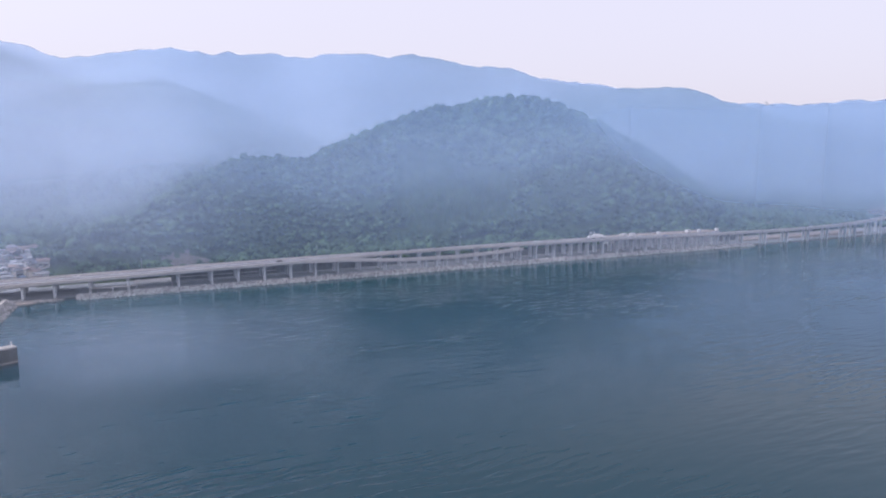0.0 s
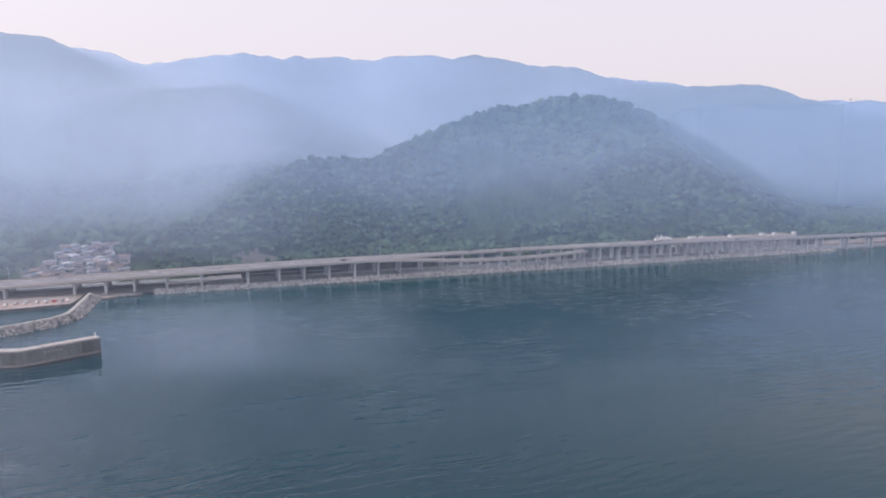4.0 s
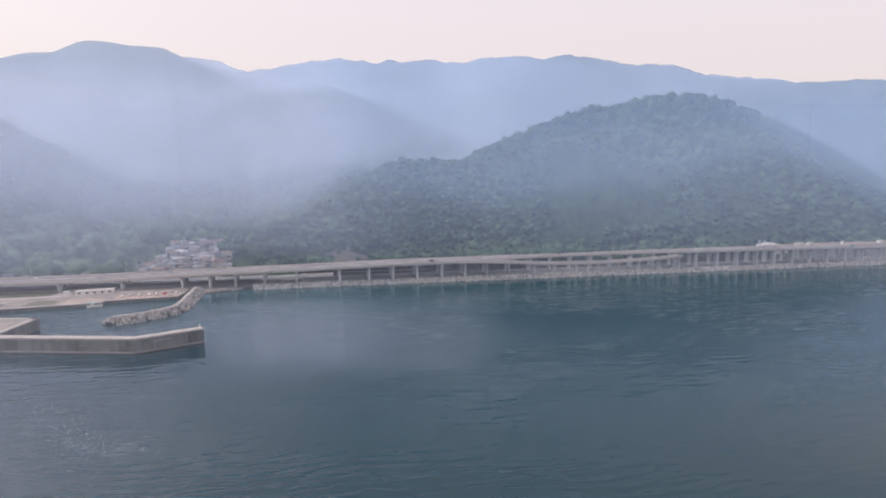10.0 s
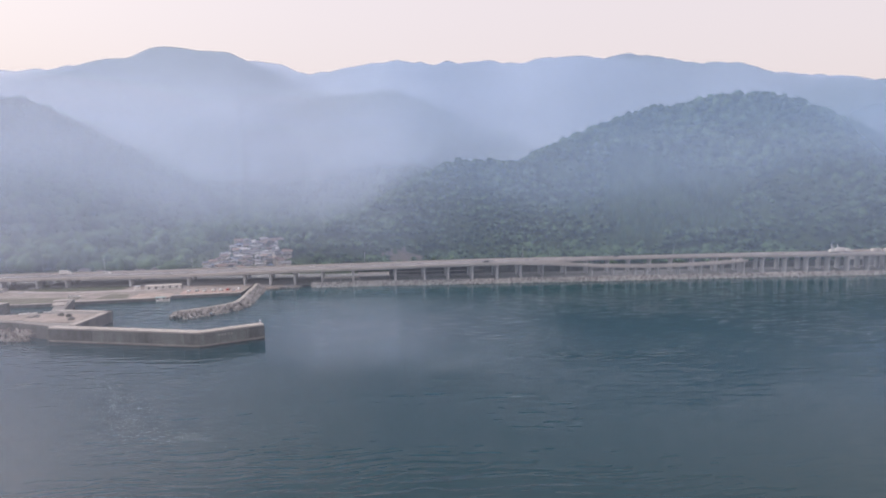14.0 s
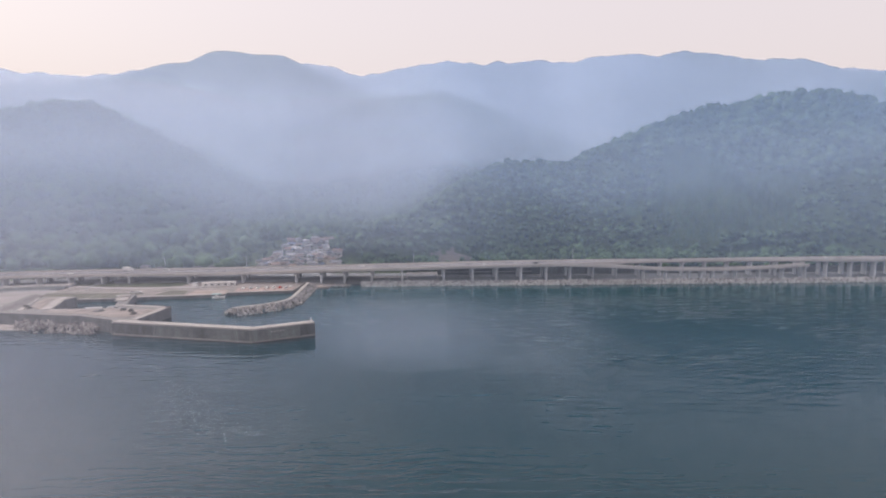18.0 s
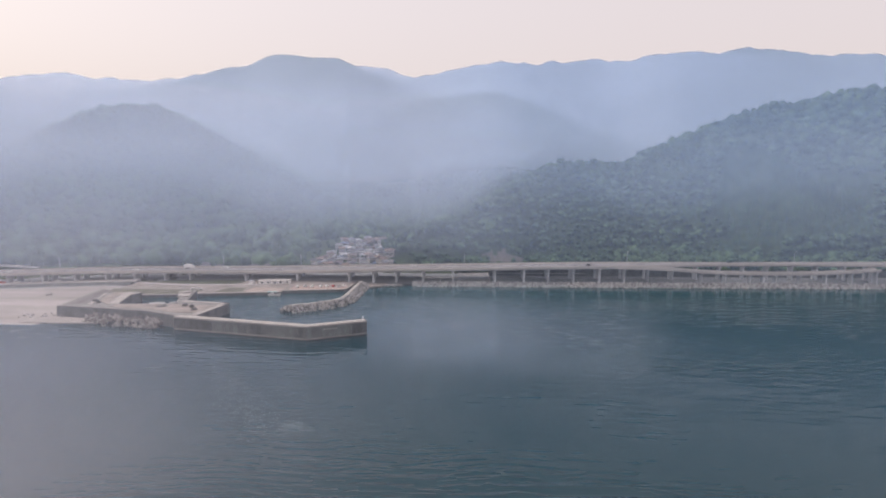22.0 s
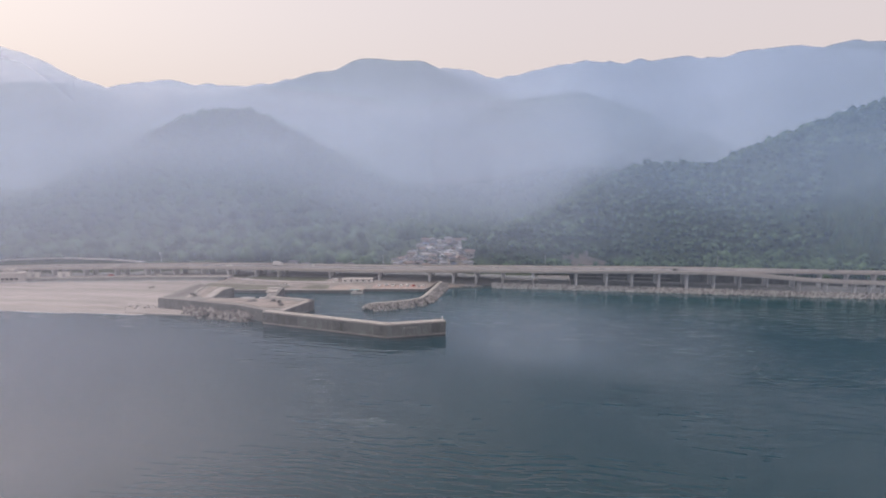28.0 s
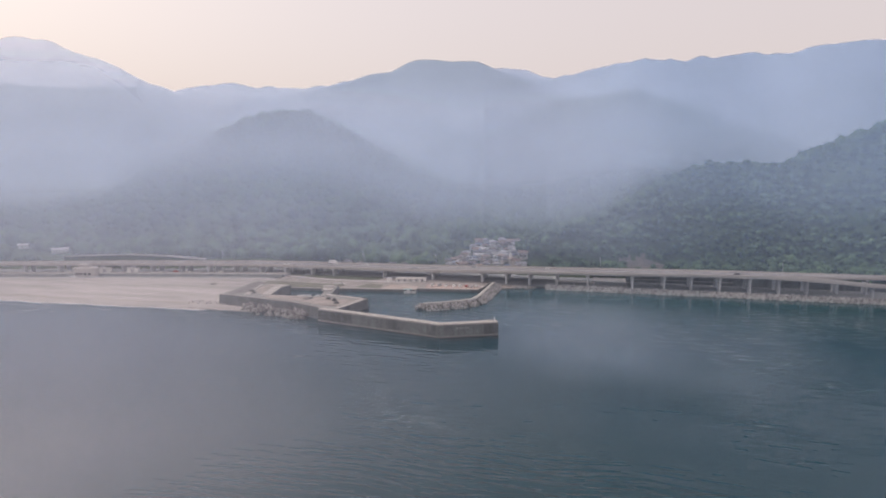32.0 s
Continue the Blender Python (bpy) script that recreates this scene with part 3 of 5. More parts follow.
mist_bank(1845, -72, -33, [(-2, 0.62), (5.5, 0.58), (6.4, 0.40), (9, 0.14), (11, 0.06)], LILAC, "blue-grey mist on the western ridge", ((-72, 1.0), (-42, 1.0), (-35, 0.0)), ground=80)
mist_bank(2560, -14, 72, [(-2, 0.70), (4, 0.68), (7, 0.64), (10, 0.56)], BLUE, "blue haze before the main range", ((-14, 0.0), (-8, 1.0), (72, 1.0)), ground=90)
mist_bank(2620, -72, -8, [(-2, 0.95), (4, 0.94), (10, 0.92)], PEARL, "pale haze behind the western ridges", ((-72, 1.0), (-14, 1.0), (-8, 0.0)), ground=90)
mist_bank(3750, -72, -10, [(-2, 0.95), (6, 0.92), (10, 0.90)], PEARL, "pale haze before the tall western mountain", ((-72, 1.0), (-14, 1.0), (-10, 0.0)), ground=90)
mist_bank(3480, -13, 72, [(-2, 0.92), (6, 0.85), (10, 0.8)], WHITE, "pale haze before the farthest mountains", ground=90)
# ---- coastal road viaduct ----
def smooth_line(xs, ys):
    """A smooth line through knots."""
    xs, ys = np.array(xs, float), np.array(ys, float)

    def at(x):
        x = np.clip(x, xs[0], xs[-1])
        i = int(np.clip(np.searchsorted(xs, x) - 1, 0, len(xs) - 2))
        h = xs[i + 1] - xs[i]
        d = [(ys[min(k + 1, len(ys) - 1)] - ys[max(k - 1, 0)]) / (xs[min(k + 1, len(xs) - 1)] - xs[max(k - 1, 0)]) for k in (i, i + 1)]
        s = (x - xs[i]) / h
        return float((2 * s ** 3 - 3 * s * s + 1) * ys[i] + (s ** 3 - 2 * s * s + s) * h * d[0] + (3 * s * s - 2 * s ** 3) * ys[i + 1] + (s ** 3 - s * s) * h * d[1])
    return at


deck_near = smooth_line([-760, -600, -520, -423, -335, -247, -160, -60, 106, 125, 150, 200, 260, 300, 345, 400, 560, 760, 820, 900], [310, 365, 396, 425, 448, 466, 470, 467.5, 467.5, 471, 475.5, 481, 480, 475, 469, 468, 467, 467, 471, 488])
deck_far = smooth_line([-760, -600, -520, -431, -402, -360, -316, -273, -226, -177, -129, -91, -45, 7, 60, 110, 160, 210, 260, 340, 430, 500, 560, 760, 820, 900], [324, 379, 409, 437, 447, 460, 472, 484, 492, 495, 496, 494.5, 493, 491.5, 490, 490, 489.5, 488.5, 488.5, 486, 485, 479, 478, 478, 482, 500])
deck_z = smooth_line([-760, -420, -300, -214, -160, -122, -86, -43, 7, 50, 90, 125, 208, 255, 333, 400, 430, 476, 521, 560, 605, 652, 707, 762, 819, 900], [9.9, 9.9, 9.6, 8.9, 8.95, 9.5, 10.5, 11.4, 12.4, 13.4, 14.0, 14.2, 14.6, 15.0, 15.8, 16.0, 15.8, 15.2, 14.6, 14.2, 13.9, 13.6, 14.1, 15.2, 17.0, 18.4])
ramp_z = smooth_line([110, 125, 139, 158, 177, 200, 225, 246, 288, 306], [14.1, 13.85, 13.35, 12.4, 11.1, 10.1, 9.75, 9.8, 11.5, 12.9])

MAIN_PIERS = [-640, -608, -577, -547, -519, -488, -457, -430, -404, -380, -357.3, -333.9, -311.4, -290, -268.9, -248.3, -226, -207.2, -164.8, -124.9, -85.3, -66.7, -49.3, -29.2, -6.6, 24.8, 46.5, 64.6, 83.3, 102.7, 121.8, 140.3, 159.5]
MAIN_PIERS += [178, 196, 214, 232, 250, 268, 287] + [305.5, 324.5, 343, 361.5, 380.5, 398.3, 416.5, 434.6, 452.2, 470.4, 488.9, 508, 529, 550, 568, 588, 625, 661, 698, 733, 768, 788, 826, 860]
RAMP_PIERS = [177.5, 194.7, 213.1, 222.6, 231.7, 249.5, 268.0, 286.7, 304.5]


def strip(profile, x0, x1, near, far, top, step=5.0):
    """A length of deck part: profile gives (share of the width from near to far, metres outward, metres up) corners."""
    s = Shape()
    n = max(1, int(math.ceil((x1 - x0) / step)))
    rings = []
    for i in range(n + 1):
        x = x0 + (x1 - x0) * i / n
        a, b, z = near(x), far(x), top(x)
        rings.append([(x, a + (b - a) * k + o, z + u) for k, o, u in profile])
    return s.sweep(rings)


SLAB = [(0, 0.0, 0.0), (0, 0.0, -0.55), (0, 2.2, -0.8), (0, 2.6, -1.7), (1, -2.6, -1.7), (1, -2.2, -0.8), (1, 0, -0.55), (1, 0, 0.0)]
NEAR_RAIL = [(0, -0.02, -0.75), (0, 0.33, -0.75), (0, 0.33, 0.95), (0, 0.28, 1.05), (0, 0.05, 1.05), (0, -0.02, 0.95)]
FAR_RAIL = [(1, -0.33, -0.75), (1, 0.02, -0.75), (1, 0.02, 0.95), (1, -0.05, 1.05), (1, -0.28, 1.05), (1, -0.33, 0.95)]
ROADWAY = [(0, 0.36, 0.004), (0, 0.36, 0.08), (1, -0.36, 0.08), (1, -0.36, 0.004)]
MARK = material("road_paint", (0.7, 0.7, 0.68), 0.7, vary=0.15, scale=3)
STEEL = material("galvanised_steel", (0.45, 0.46, 0.47), 0.45, metal=0.8, vary=0.15, scale=1)
DARK_STEEL = material("dark_steel", (0.10, 0.10, 0.11), 0.5, metal=0.5, vary=0.2, scale=1)

PIER = material("pale_pier_concrete", (0.58, 0.605, 0.64), 0.85, vary=0.15, scale=5, streak=0.25)
viaduct = thing("viaduct", "long grey concrete road viaduct on piers along the shore", "viaduct")


def deck_bay(x0, x1, owner, near, far, top):
    x1 -= 0.06
    part("deck_slab", strip(SLAB, x0, x1, near, far, top), CONCRETE, owner)
    part("parapet", strip(NEAR_RAIL, x0, x1, near, far, top), CONCRETE_PALE, owner, "pale concrete parapet")
    part("parapet", strip(FAR_RAIL, x0, x1, near, far, top), CONCRETE_PALE, owner, "pale concrete parapet")
    part("roadway", strip(ROADWAY, x0, x1, near, far, top), ASPHALT, owner, "worn grey asphalt")
    for k in (0.06, 0.94):
        part("edge_line", strip([(k, -0.1, 0.084), (k, -0.1, 0.09), (k, 0.1, 0.09), (k, 0.1, 0.084)], x0, x1, near, far, top, 10), MARK, owner)
    part("median_barrier", strip([(0.5, -0.3, 0.084), (0.5, -0.12, 0.8), (0.5, 0.12, 0.8), (0.5, 0.3, 0.084)], x0, x1, near, far, top, 10), CONCRETE, owner)


def wall_pier(x, y0, y1, z0, z1, owner, width=1.7):
    """A wall pier: a slab shaft with rounded noses and a wider crossbeam on top."""
    s = Shape()
    ring = []
    for k in range(7):
        a = math.pi + k * math.pi / 6
        ring.append((x + width / 2 * math.cos(a), y0 + width / 2 + width / 2 * math.sin(a)))
    for k in range(7):
        a = k * math.pi / 6
        ring.append((x + width / 2 * math.cos(a), y1 - width / 2 + width / 2 * math.sin(a)))
    s.prism(ring, z0, z1 - 0.9)
    pier = part("pier", s, PIER, owner)
    cap = Shape()
    cap.sweep([[(x - w / 2, a, z) , (x + w / 2, a, z), (x + w / 2, b, z), (x - w / 2, b, z)] for w, a, b, z in ((width + 0.2, y0 + 0.2, y1 - 0.2, z1 - 1.3), (width + 0.5, y0 - 0.7, y1 + 0.7, z1 - 0.5), (width + 0.5, y0 - 0.7, y1 + 0.7, z1))])
    part("crossbeam", cap, CONCRETE, pier)


ends = [-700] + MAIN_PIERS + [900]
for a, b in zip(ends[:-1], ends[1:]):
    deck_bay(a, b, viaduct, deck_near, deck_far, deck_z)
for x in MAIN_PIERS:
    a, b, z = deck_near(x), deck_far(x), deck_z(x) - 1.72
    g = -2.0 if (x > 590 or x < -600) else 1.5
    third = (b - a) * 0.5
    wall_pier(x, a + 1.0, a + 1.0 + third * 0.6, g, z, viaduct, 1.5)
    wall_pier(x, b - 1.0 - third * 0.6, b - 1.0, g, z, viaduct, 1.5)

ramp = thing("off_ramp", "slim grey concrete slip ramp beside the viaduct, ending in a stub", "ramp")
ramp_near = smooth_line([110, 306], [466.6, 466.6])
ramp_far = smooth_line([110, 160, 306], [473.5, 473.5, 473.5])
SLIM = [(0, 0.0, 0.0), (0, 0.0, -0.5), (0, 1.0, -0.7), (0, 1.3, -1.2), (1, -1.3, -1.2), (1, -1.0, -0.7), (1, 0, -0.5), (1, 0, 0.0)]
ends = [113, 131, 150, 177.5] + RAMP_PIERS[1:] + [307]
for a, b in zip(ends[:-1], ends[1:]):
    b -= 0.05
    part("deck_slab", strip(SLIM, a, b, ramp_near, ramp_far, ramp_z), CONCRETE, ramp)
    part("parapet", strip(NEAR_RAIL, a, b, ramp_near, ramp_far, ramp_z), CONCRETE_PALE, ramp, "pale concrete parapet")
    part("parapet", strip(FAR_RAIL, a, b, ramp_near, ramp_far, ramp_z), CONCRETE_PALE, ramp, "pale concrete parapet")
    part("roadway", strip(ROADWAY, a, b, ramp_near, ramp_far, ramp_z), ASPHALT, ramp, "worn grey asphalt")
for x in RAMP_PIERS:
    wall_pier(x, 467.6, 472.4, 1.5, ramp_z(x) - 1.22, ramp, 1.4)
# ---- fishing harbour ----
def run_piece(a, b, z0, z1, width, gap=0.05, lean=0.0, before=None, after=None):
    """One straight length of wall from a to b in plan, with its width on the left of the way; before and after are the line's
    next corners, to mitre the ends."""
    a, b = Vector(a), Vector(b)
    d = (b - a).normalized()
    n = Vector((-d.y, d.x))

    def side(other, first):
        if other is None:
            return n
        e = (a - Vector(other)).normalized() if first else (Vector(other) - b).normalized()
        m = (n + Vector((-e.y, e.x))).normalized()
        return m / max(0.3, m.dot(n))
    s = Shape()
    rings = []
    for p, m, o in ((a, side(before, True), d * gap / 2), (b, side(after, False), -d * gap / 2)):
        p = p + o
        q, r = p + m * width, p - m * lean
        rings.append([(r.x, r.y, z0), (q.x, q.y, z0), (q.x, q.y, z1), (p.x, p.y, z1)])
    return s.sweep(rings)


def runs(line):
    """The pieces of a line with their neighbours."""
    for i in range(len(line) - 1):
        yield line[i], line[i + 1], (line[i - 1] if i else None), (line[i + 2] if i + 2 < len(line) else None)


def along(line, step):
    """Splits a plan line into pieces about step long."""
    out = [line[0]]
    for a, b in zip(line[:-1], line[1:]):
        n = max(1, round(math.dist(a, b) / step))
        out += [(a[0] + (b[0] - a[0]) * k / n, a[1] + (b[1] - a[1]) * k / n) for k in range(1, n + 1)]
    return out


WET = material("wet_algae_concrete", (0.07, 0.075, 0.07), 0.6, vary=0.3, scale=3, streak=0.3)
PLASTER = material("white_plaster", (0.72, 0.71, 0.69), 0.8, vary=0.1, scale=4)
GLASS_DARK = material("dark_window_glass", (0.03, 0.035, 0.045), 0.15, vary=0.2, scale=3, bump=0)

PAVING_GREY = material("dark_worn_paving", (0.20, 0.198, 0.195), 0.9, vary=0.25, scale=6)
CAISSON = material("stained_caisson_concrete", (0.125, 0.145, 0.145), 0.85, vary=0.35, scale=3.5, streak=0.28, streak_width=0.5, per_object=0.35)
breakwater = thing("breakwater", "tall grey concrete breakwater wall with a pale top and dark stains", "breakwater")
OUTER = along([(-154.8, 328.8), (-78.2, 309.0), (-49.5, 322.6)], 8.0)
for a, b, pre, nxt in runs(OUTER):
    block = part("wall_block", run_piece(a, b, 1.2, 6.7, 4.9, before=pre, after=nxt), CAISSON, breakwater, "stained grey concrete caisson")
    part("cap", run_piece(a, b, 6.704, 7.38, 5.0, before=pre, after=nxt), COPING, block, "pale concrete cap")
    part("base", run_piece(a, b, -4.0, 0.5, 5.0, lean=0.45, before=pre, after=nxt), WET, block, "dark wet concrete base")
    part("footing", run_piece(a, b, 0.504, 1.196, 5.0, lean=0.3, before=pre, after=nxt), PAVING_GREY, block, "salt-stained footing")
tip = thing("harbour_light", "small white harbour light post on the breakwater end", "beacon", at=(-51.8, 324.1, 7.38))
part("post", Shape().tube((0, 0, 0), (0, 0, 1.6), 0.22, 8), PLASTER, tip)
part("lantern", Shape().tube((0, 0, 1.6), (0, 0, 2.1), 0.32, 8, 0.2), PLASTER, tip)
mark = thing("painted_mark", "faint worn white paint marks on the breakwater wall", "marking")
FADED = material("faded_paint", (0.30, 0.295, 0.285), 0.8, vary=0.3, scale=0.6)
d = (Vector((-49.5, 322.6)) - Vector((-78.2, 309.0))).normalized()
for k in range(5):
    p = Vector((-78.2, 309.0)) + d * (9 + k * 1.5)
    q = p + d * 0.9
    part("bar", run_piece(p, q, 4.6, 5.5, -0.03), FADED, mark)

# old sea wall west of the breakwater
sea_wall = thing("old_sea_wall", "long low dark concrete sea wall round the harbour mole", "sea wall")
WALLLINE = along([(-237, 357), (-213.8, 352.3), (-178.3, 344.8), (-158.3, 335.1), (-152.6, 329)], 9.0)
for a, b, pre, nxt in runs(WALLLINE):
    w = part("wall_block", run_piece(a, b, -3, 6.6, 1.6, lean=0.9, before=pre, after=nxt), CONCRETE_DARK, sea_wall, "streaked dark concrete")
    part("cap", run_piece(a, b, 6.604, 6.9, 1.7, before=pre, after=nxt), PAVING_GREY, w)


def slab(name, outline, z0, z1, side, top, label, category="quay"):
    """A paved block of land: sides of one surface, a thin top layer of another."""
    t = thing(name, label, category)
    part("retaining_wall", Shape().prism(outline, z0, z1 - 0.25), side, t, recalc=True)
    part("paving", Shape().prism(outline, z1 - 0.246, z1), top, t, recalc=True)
    return t


CONCRETE_WARM = material("warm_worn_paving", (0.27, 0.24, 0.222), 0.9, vary=0.35, scale=7)
SANDY = material("sandy_paving", (0.37, 0.31, 0.275), 0.9, vary=0.3, scale=10, fine=12)
QUAY = material("grey_quay_paving", (0.26, 0.238, 0.225), 0.9, vary=0.35, scale=12, fine=12)
APRON = material("dark_apron_concrete", (0.15, 0.145, 0.145), 0.9, vary=0.35, scale=3, per_object=0.3)


def lower(points, k=1.0085):
    return [(x * k, y * k) for x, y in points]


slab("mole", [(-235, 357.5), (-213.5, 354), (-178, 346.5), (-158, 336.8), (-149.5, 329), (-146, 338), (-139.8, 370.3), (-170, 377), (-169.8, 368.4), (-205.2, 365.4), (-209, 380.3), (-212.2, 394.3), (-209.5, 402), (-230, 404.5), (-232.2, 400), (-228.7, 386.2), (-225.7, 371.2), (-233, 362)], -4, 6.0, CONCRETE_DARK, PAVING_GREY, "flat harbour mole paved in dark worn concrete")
pad = thing("mole_pad", "raised pinkish concrete pads on the harbour mole", "paving")
part("pad", Shape().prism([(-207.5, 358.5), (-180, 352.5), (-162, 344.5), (-150, 345), (-145.5, 363), (-166, 366), (-205, 363.6)], 6.004, 6.22), CONCRETE_WARM, pad, recalc=True)
part("pad", Shape().prism([(-212, 366.2), (-215, 378), (-219.5, 392), (-221, 403), (-227.5, 402.5), (-225.5, 386), (-221, 374)], 6.004, 6.22), CONCRETE_WARM, pad, recalc=True)
part("inner_path", Shape().prism([(-211.4, 364.6), (-205.8, 365.9), (-209.6, 380.6), (-212.8, 394.4), (-210, 401.6), (-219.5, 402.6), (-218.6, 391.6), (-214.2, 377.6)], 6.004, 6.3), COPING, pad, "pale worn concrete path beside the basin", recalc=True)
part("outer_path", Shape().prism([(-222.5, 362.6), (-219.5, 363.4), (-223.4, 374.4), (-227.6, 388), (-230.4, 400), (-231.8, 399.4), (-228, 386), (-225.2, 372)], 6.004, 6.4), COPING, pad, "pale kerb along the apron", recalc=True)
apron = thing("stepped_apron", "dark grey stepped apron between mole and beach", "steps")
upper = [(-222, 361.8), (-225.9, 371.2), (-228.9, 386.2), (-232.4, 400), (-233.5, 408)]
outer = [(-247.5, 372.5), (-248.3, 380), (-249, 392.3), (-251.5, 415), (-252, 431)]
for k in range(6):
    inner_line = [(a[0] + (b[0] - a[0]) * k / 6, a[1] + (b[1] - a[1]) * k / 6) for a, b in zip(upper, outer)]
    outer_line = [(a[0] + (b[0] - a[0]) * (k + 1.02) / 6, a[1] + (b[1] - a[1]) * (k + 1.02) / 6) for a, b in zip(upper, outer)]
    part("step", Shape().prism(outer_line[::-1] + inner_line, -1, 5.7 - k * 0.62), APRON, apron, recalc=True)
slab("north_quay", lower([(-240, 413.1), (-223.4, 410.1), (-192.5, 412.6), (-183, 415.5), (-124.6, 423.5), (-124.6, 429), (-82, 435), (-80, 446), (-78, 470), (-245, 470)]), -4, 1.9, CONCRETE_DARK, QUAY, "sandy fishing quay with worn warm paving")
slab("basin_mole", [(-188, 415.5), (-175, 376), (-169, 375), (-179, 416)], -4, 5.0, CONCRETE_DARK, PAVING_GREY, "narrow concrete mole between two basins")
gate = thing("basin_gate", "pale concrete gate block at the basin mouth", "gate", at=(-179.5, 397, 5.0), turn=0.26)
part("block", Shape().box(0, 0, 0.004, 7, 9, 0.7), COPING, gate)
part("block", Shape().box(-1, 12, 0.004, 8, 5, 0.6), COPING, gate)

# pale copings
coping = thing("quay_coping", "pale concrete coping along the quay edges", "coping")
for line, z, w in ((lower([(-124.6, 423.4), (-183, 415.3)]), 1.904, -1.8), (lower([(-183, 415.4), (-192.5, 412.5), (-223.4, 410)]), 1.904, -2.2), (lower([(-82, 434.8), (-124.6, 428.8)]), 1.904, -1.6), ([(-139.9, 370.4), (-170, 376.9)], 6.004, 3.2), ([(-146.2, 337.6), (-139.9, 370.4)], 6.004, 3.4), ([(-169.8, 368.3), (-205.1, 365.3)], 6.004, 1.6)):
    pts = along(line, 10.0)
    for a, b in zip(pts[:-1], pts[1:]):
        part("coping_stone", run_piece(a, b, z, z + 0.3, w), COPING, coping)
# dark stacks of nets and gear on the mole
for x, y, w, h in ((-163, 362, 4, 1.4), (-157, 357, 3, 1.8), (-154, 351, 5, 1.2), (-176, 360, 6, 1.0), (-223, 373, 4, 1.5), (-219, 369, 3, 1.2)):
    g = thing("net_pile", "dark heap of fishing nets on the mole", "nets", "net piles", at=(x, y, 6.22))
    heap = Shape()
    rg = random.Random(int(x * 7))
    for k in range(5):
        a = rg.uniform(0, 6.28)
        heap.box(math.cos(a) * w * 0.2, math.sin(a) * w * 0.2, 0, w * rg.uniform(0.4, 0.7), w * rg.uniform(0.3, 0.5), h * rg.uniform(0.5, 1), rg.uniform(0, 3), 0.6)
    part("nets", heap, WET, g)

lawn = Shape().prism(lower([(-240, 415), (-226, 414), (-192, 416.5), (-184, 419), (-180, 430), (-245, 432)]), 1.905, 2.15)
tagged(part("lawn", lawn, GRASS, recalc=True), "rough grey-green grass strip beside the basin", "grass", kind="stuff")
sandy = Shape().prism(lower([(-150, 421), (-126, 424.2), (-126, 438), (-148, 440)]), 1.905, 1.99)
tagged(part("sand_patch", sandy, SANDY, recalc=True), "patch of pale blown sand on the quay", "sand", kind="stuff")
weeds = Shape().prism(lower([(-170, 424), (-152, 426), (-153, 438), (-166, 439)]), 1.905, 2.05)
tagged(part("weed_patch", weeds, GRASS, recalc=True), "patch of weeds on the quay", "grass", kind="stuff")
lot = Shape().prism(lower([(-121, 431), (-84, 436), (-82, 449), (-121, 447)]), 1.905, 1.98)
tagged(part("parking_lot", lot, material("reddish_gravel", (0.37, 0.29, 0.26), 0.95, vary=0.2, scale=5), recalc=True), "reddish gravel parking lot on the quay", "parking lot", kind="structure")


# ---- armour blocks ----
def tetrapod(r=1.0):
    """A four-legged armour block."""
    s = Shape()
    for d in (Vector((0, 0, 1)), Vector((0.94, 0, -0.33)), Vector((-0.47, 0.82, -0.33)), Vector((-0.47, -0.82, -0.33))):
        q = d.to_track_quat("Z", "Y")
        rings = []
        for h, w in ((0.0, 0.42), (1.0, 0.27)):
            rings.append([tuple((q @ Vector((w * math.cos(k * math.tau / 5), w * math.sin(k * math.tau / 5), h))) * r) for k in range(5)])
        s.sweep(rings)
    return s


def boulder(rng, r=1.0):
    """An angular quarry stone."""
    bm = bmesh.new()
    bmesh.ops.create_icosphere(bm, subdivisions=1, radius=r)
    for v in bm.verts:
        v.co *= rng.uniform(0.72, 1.15)
    bmesh.ops.scale(bm, verts=bm.verts, vec=(rng.uniform(0.8, 1.3), rng.uniform(0.7, 1.1), rng.uniform(0.6, 0.9)))
    s = Shape()
    s.add([tuple(v.co) for v in bm.verts], [tuple(v.index for v in f.verts) for f in bm.faces])
    bm.free()
    return s


def scatter(shapes, spots, rng):
    """Joins turned copies of a few shapes at the given spots (x, y, z, size)."""
    out = Shape()
    for x, y, z, k in spots:
        src = rng.choice(shapes)
        m = Matrix.Translation((x, y, z)) @ Euler([rng.uniform(0, 6.28) for _ in range(3)]).to_matrix().to_4x4() @ Matrix.Scale(k, 4)
        out.add([tuple(m @ Vector(v)) for v in src.v], src.f)
    return out


def bank_spots(x0, x1, rng, step=1.5, rows=4):
    spots = []
    x = x0
    while x < x1:
        for r in range(rows):
            y = 461.5 + r * 1.8 + rng.uniform(-0.6, 0.6)
            spots.append((x + rng.uniform(-0.7, 0.7), y, 0.2 + r * 0.75 + rng.uniform(-0.3, 0.4), rng.uniform(0.8, 1.15)))
        x += step
    return spots


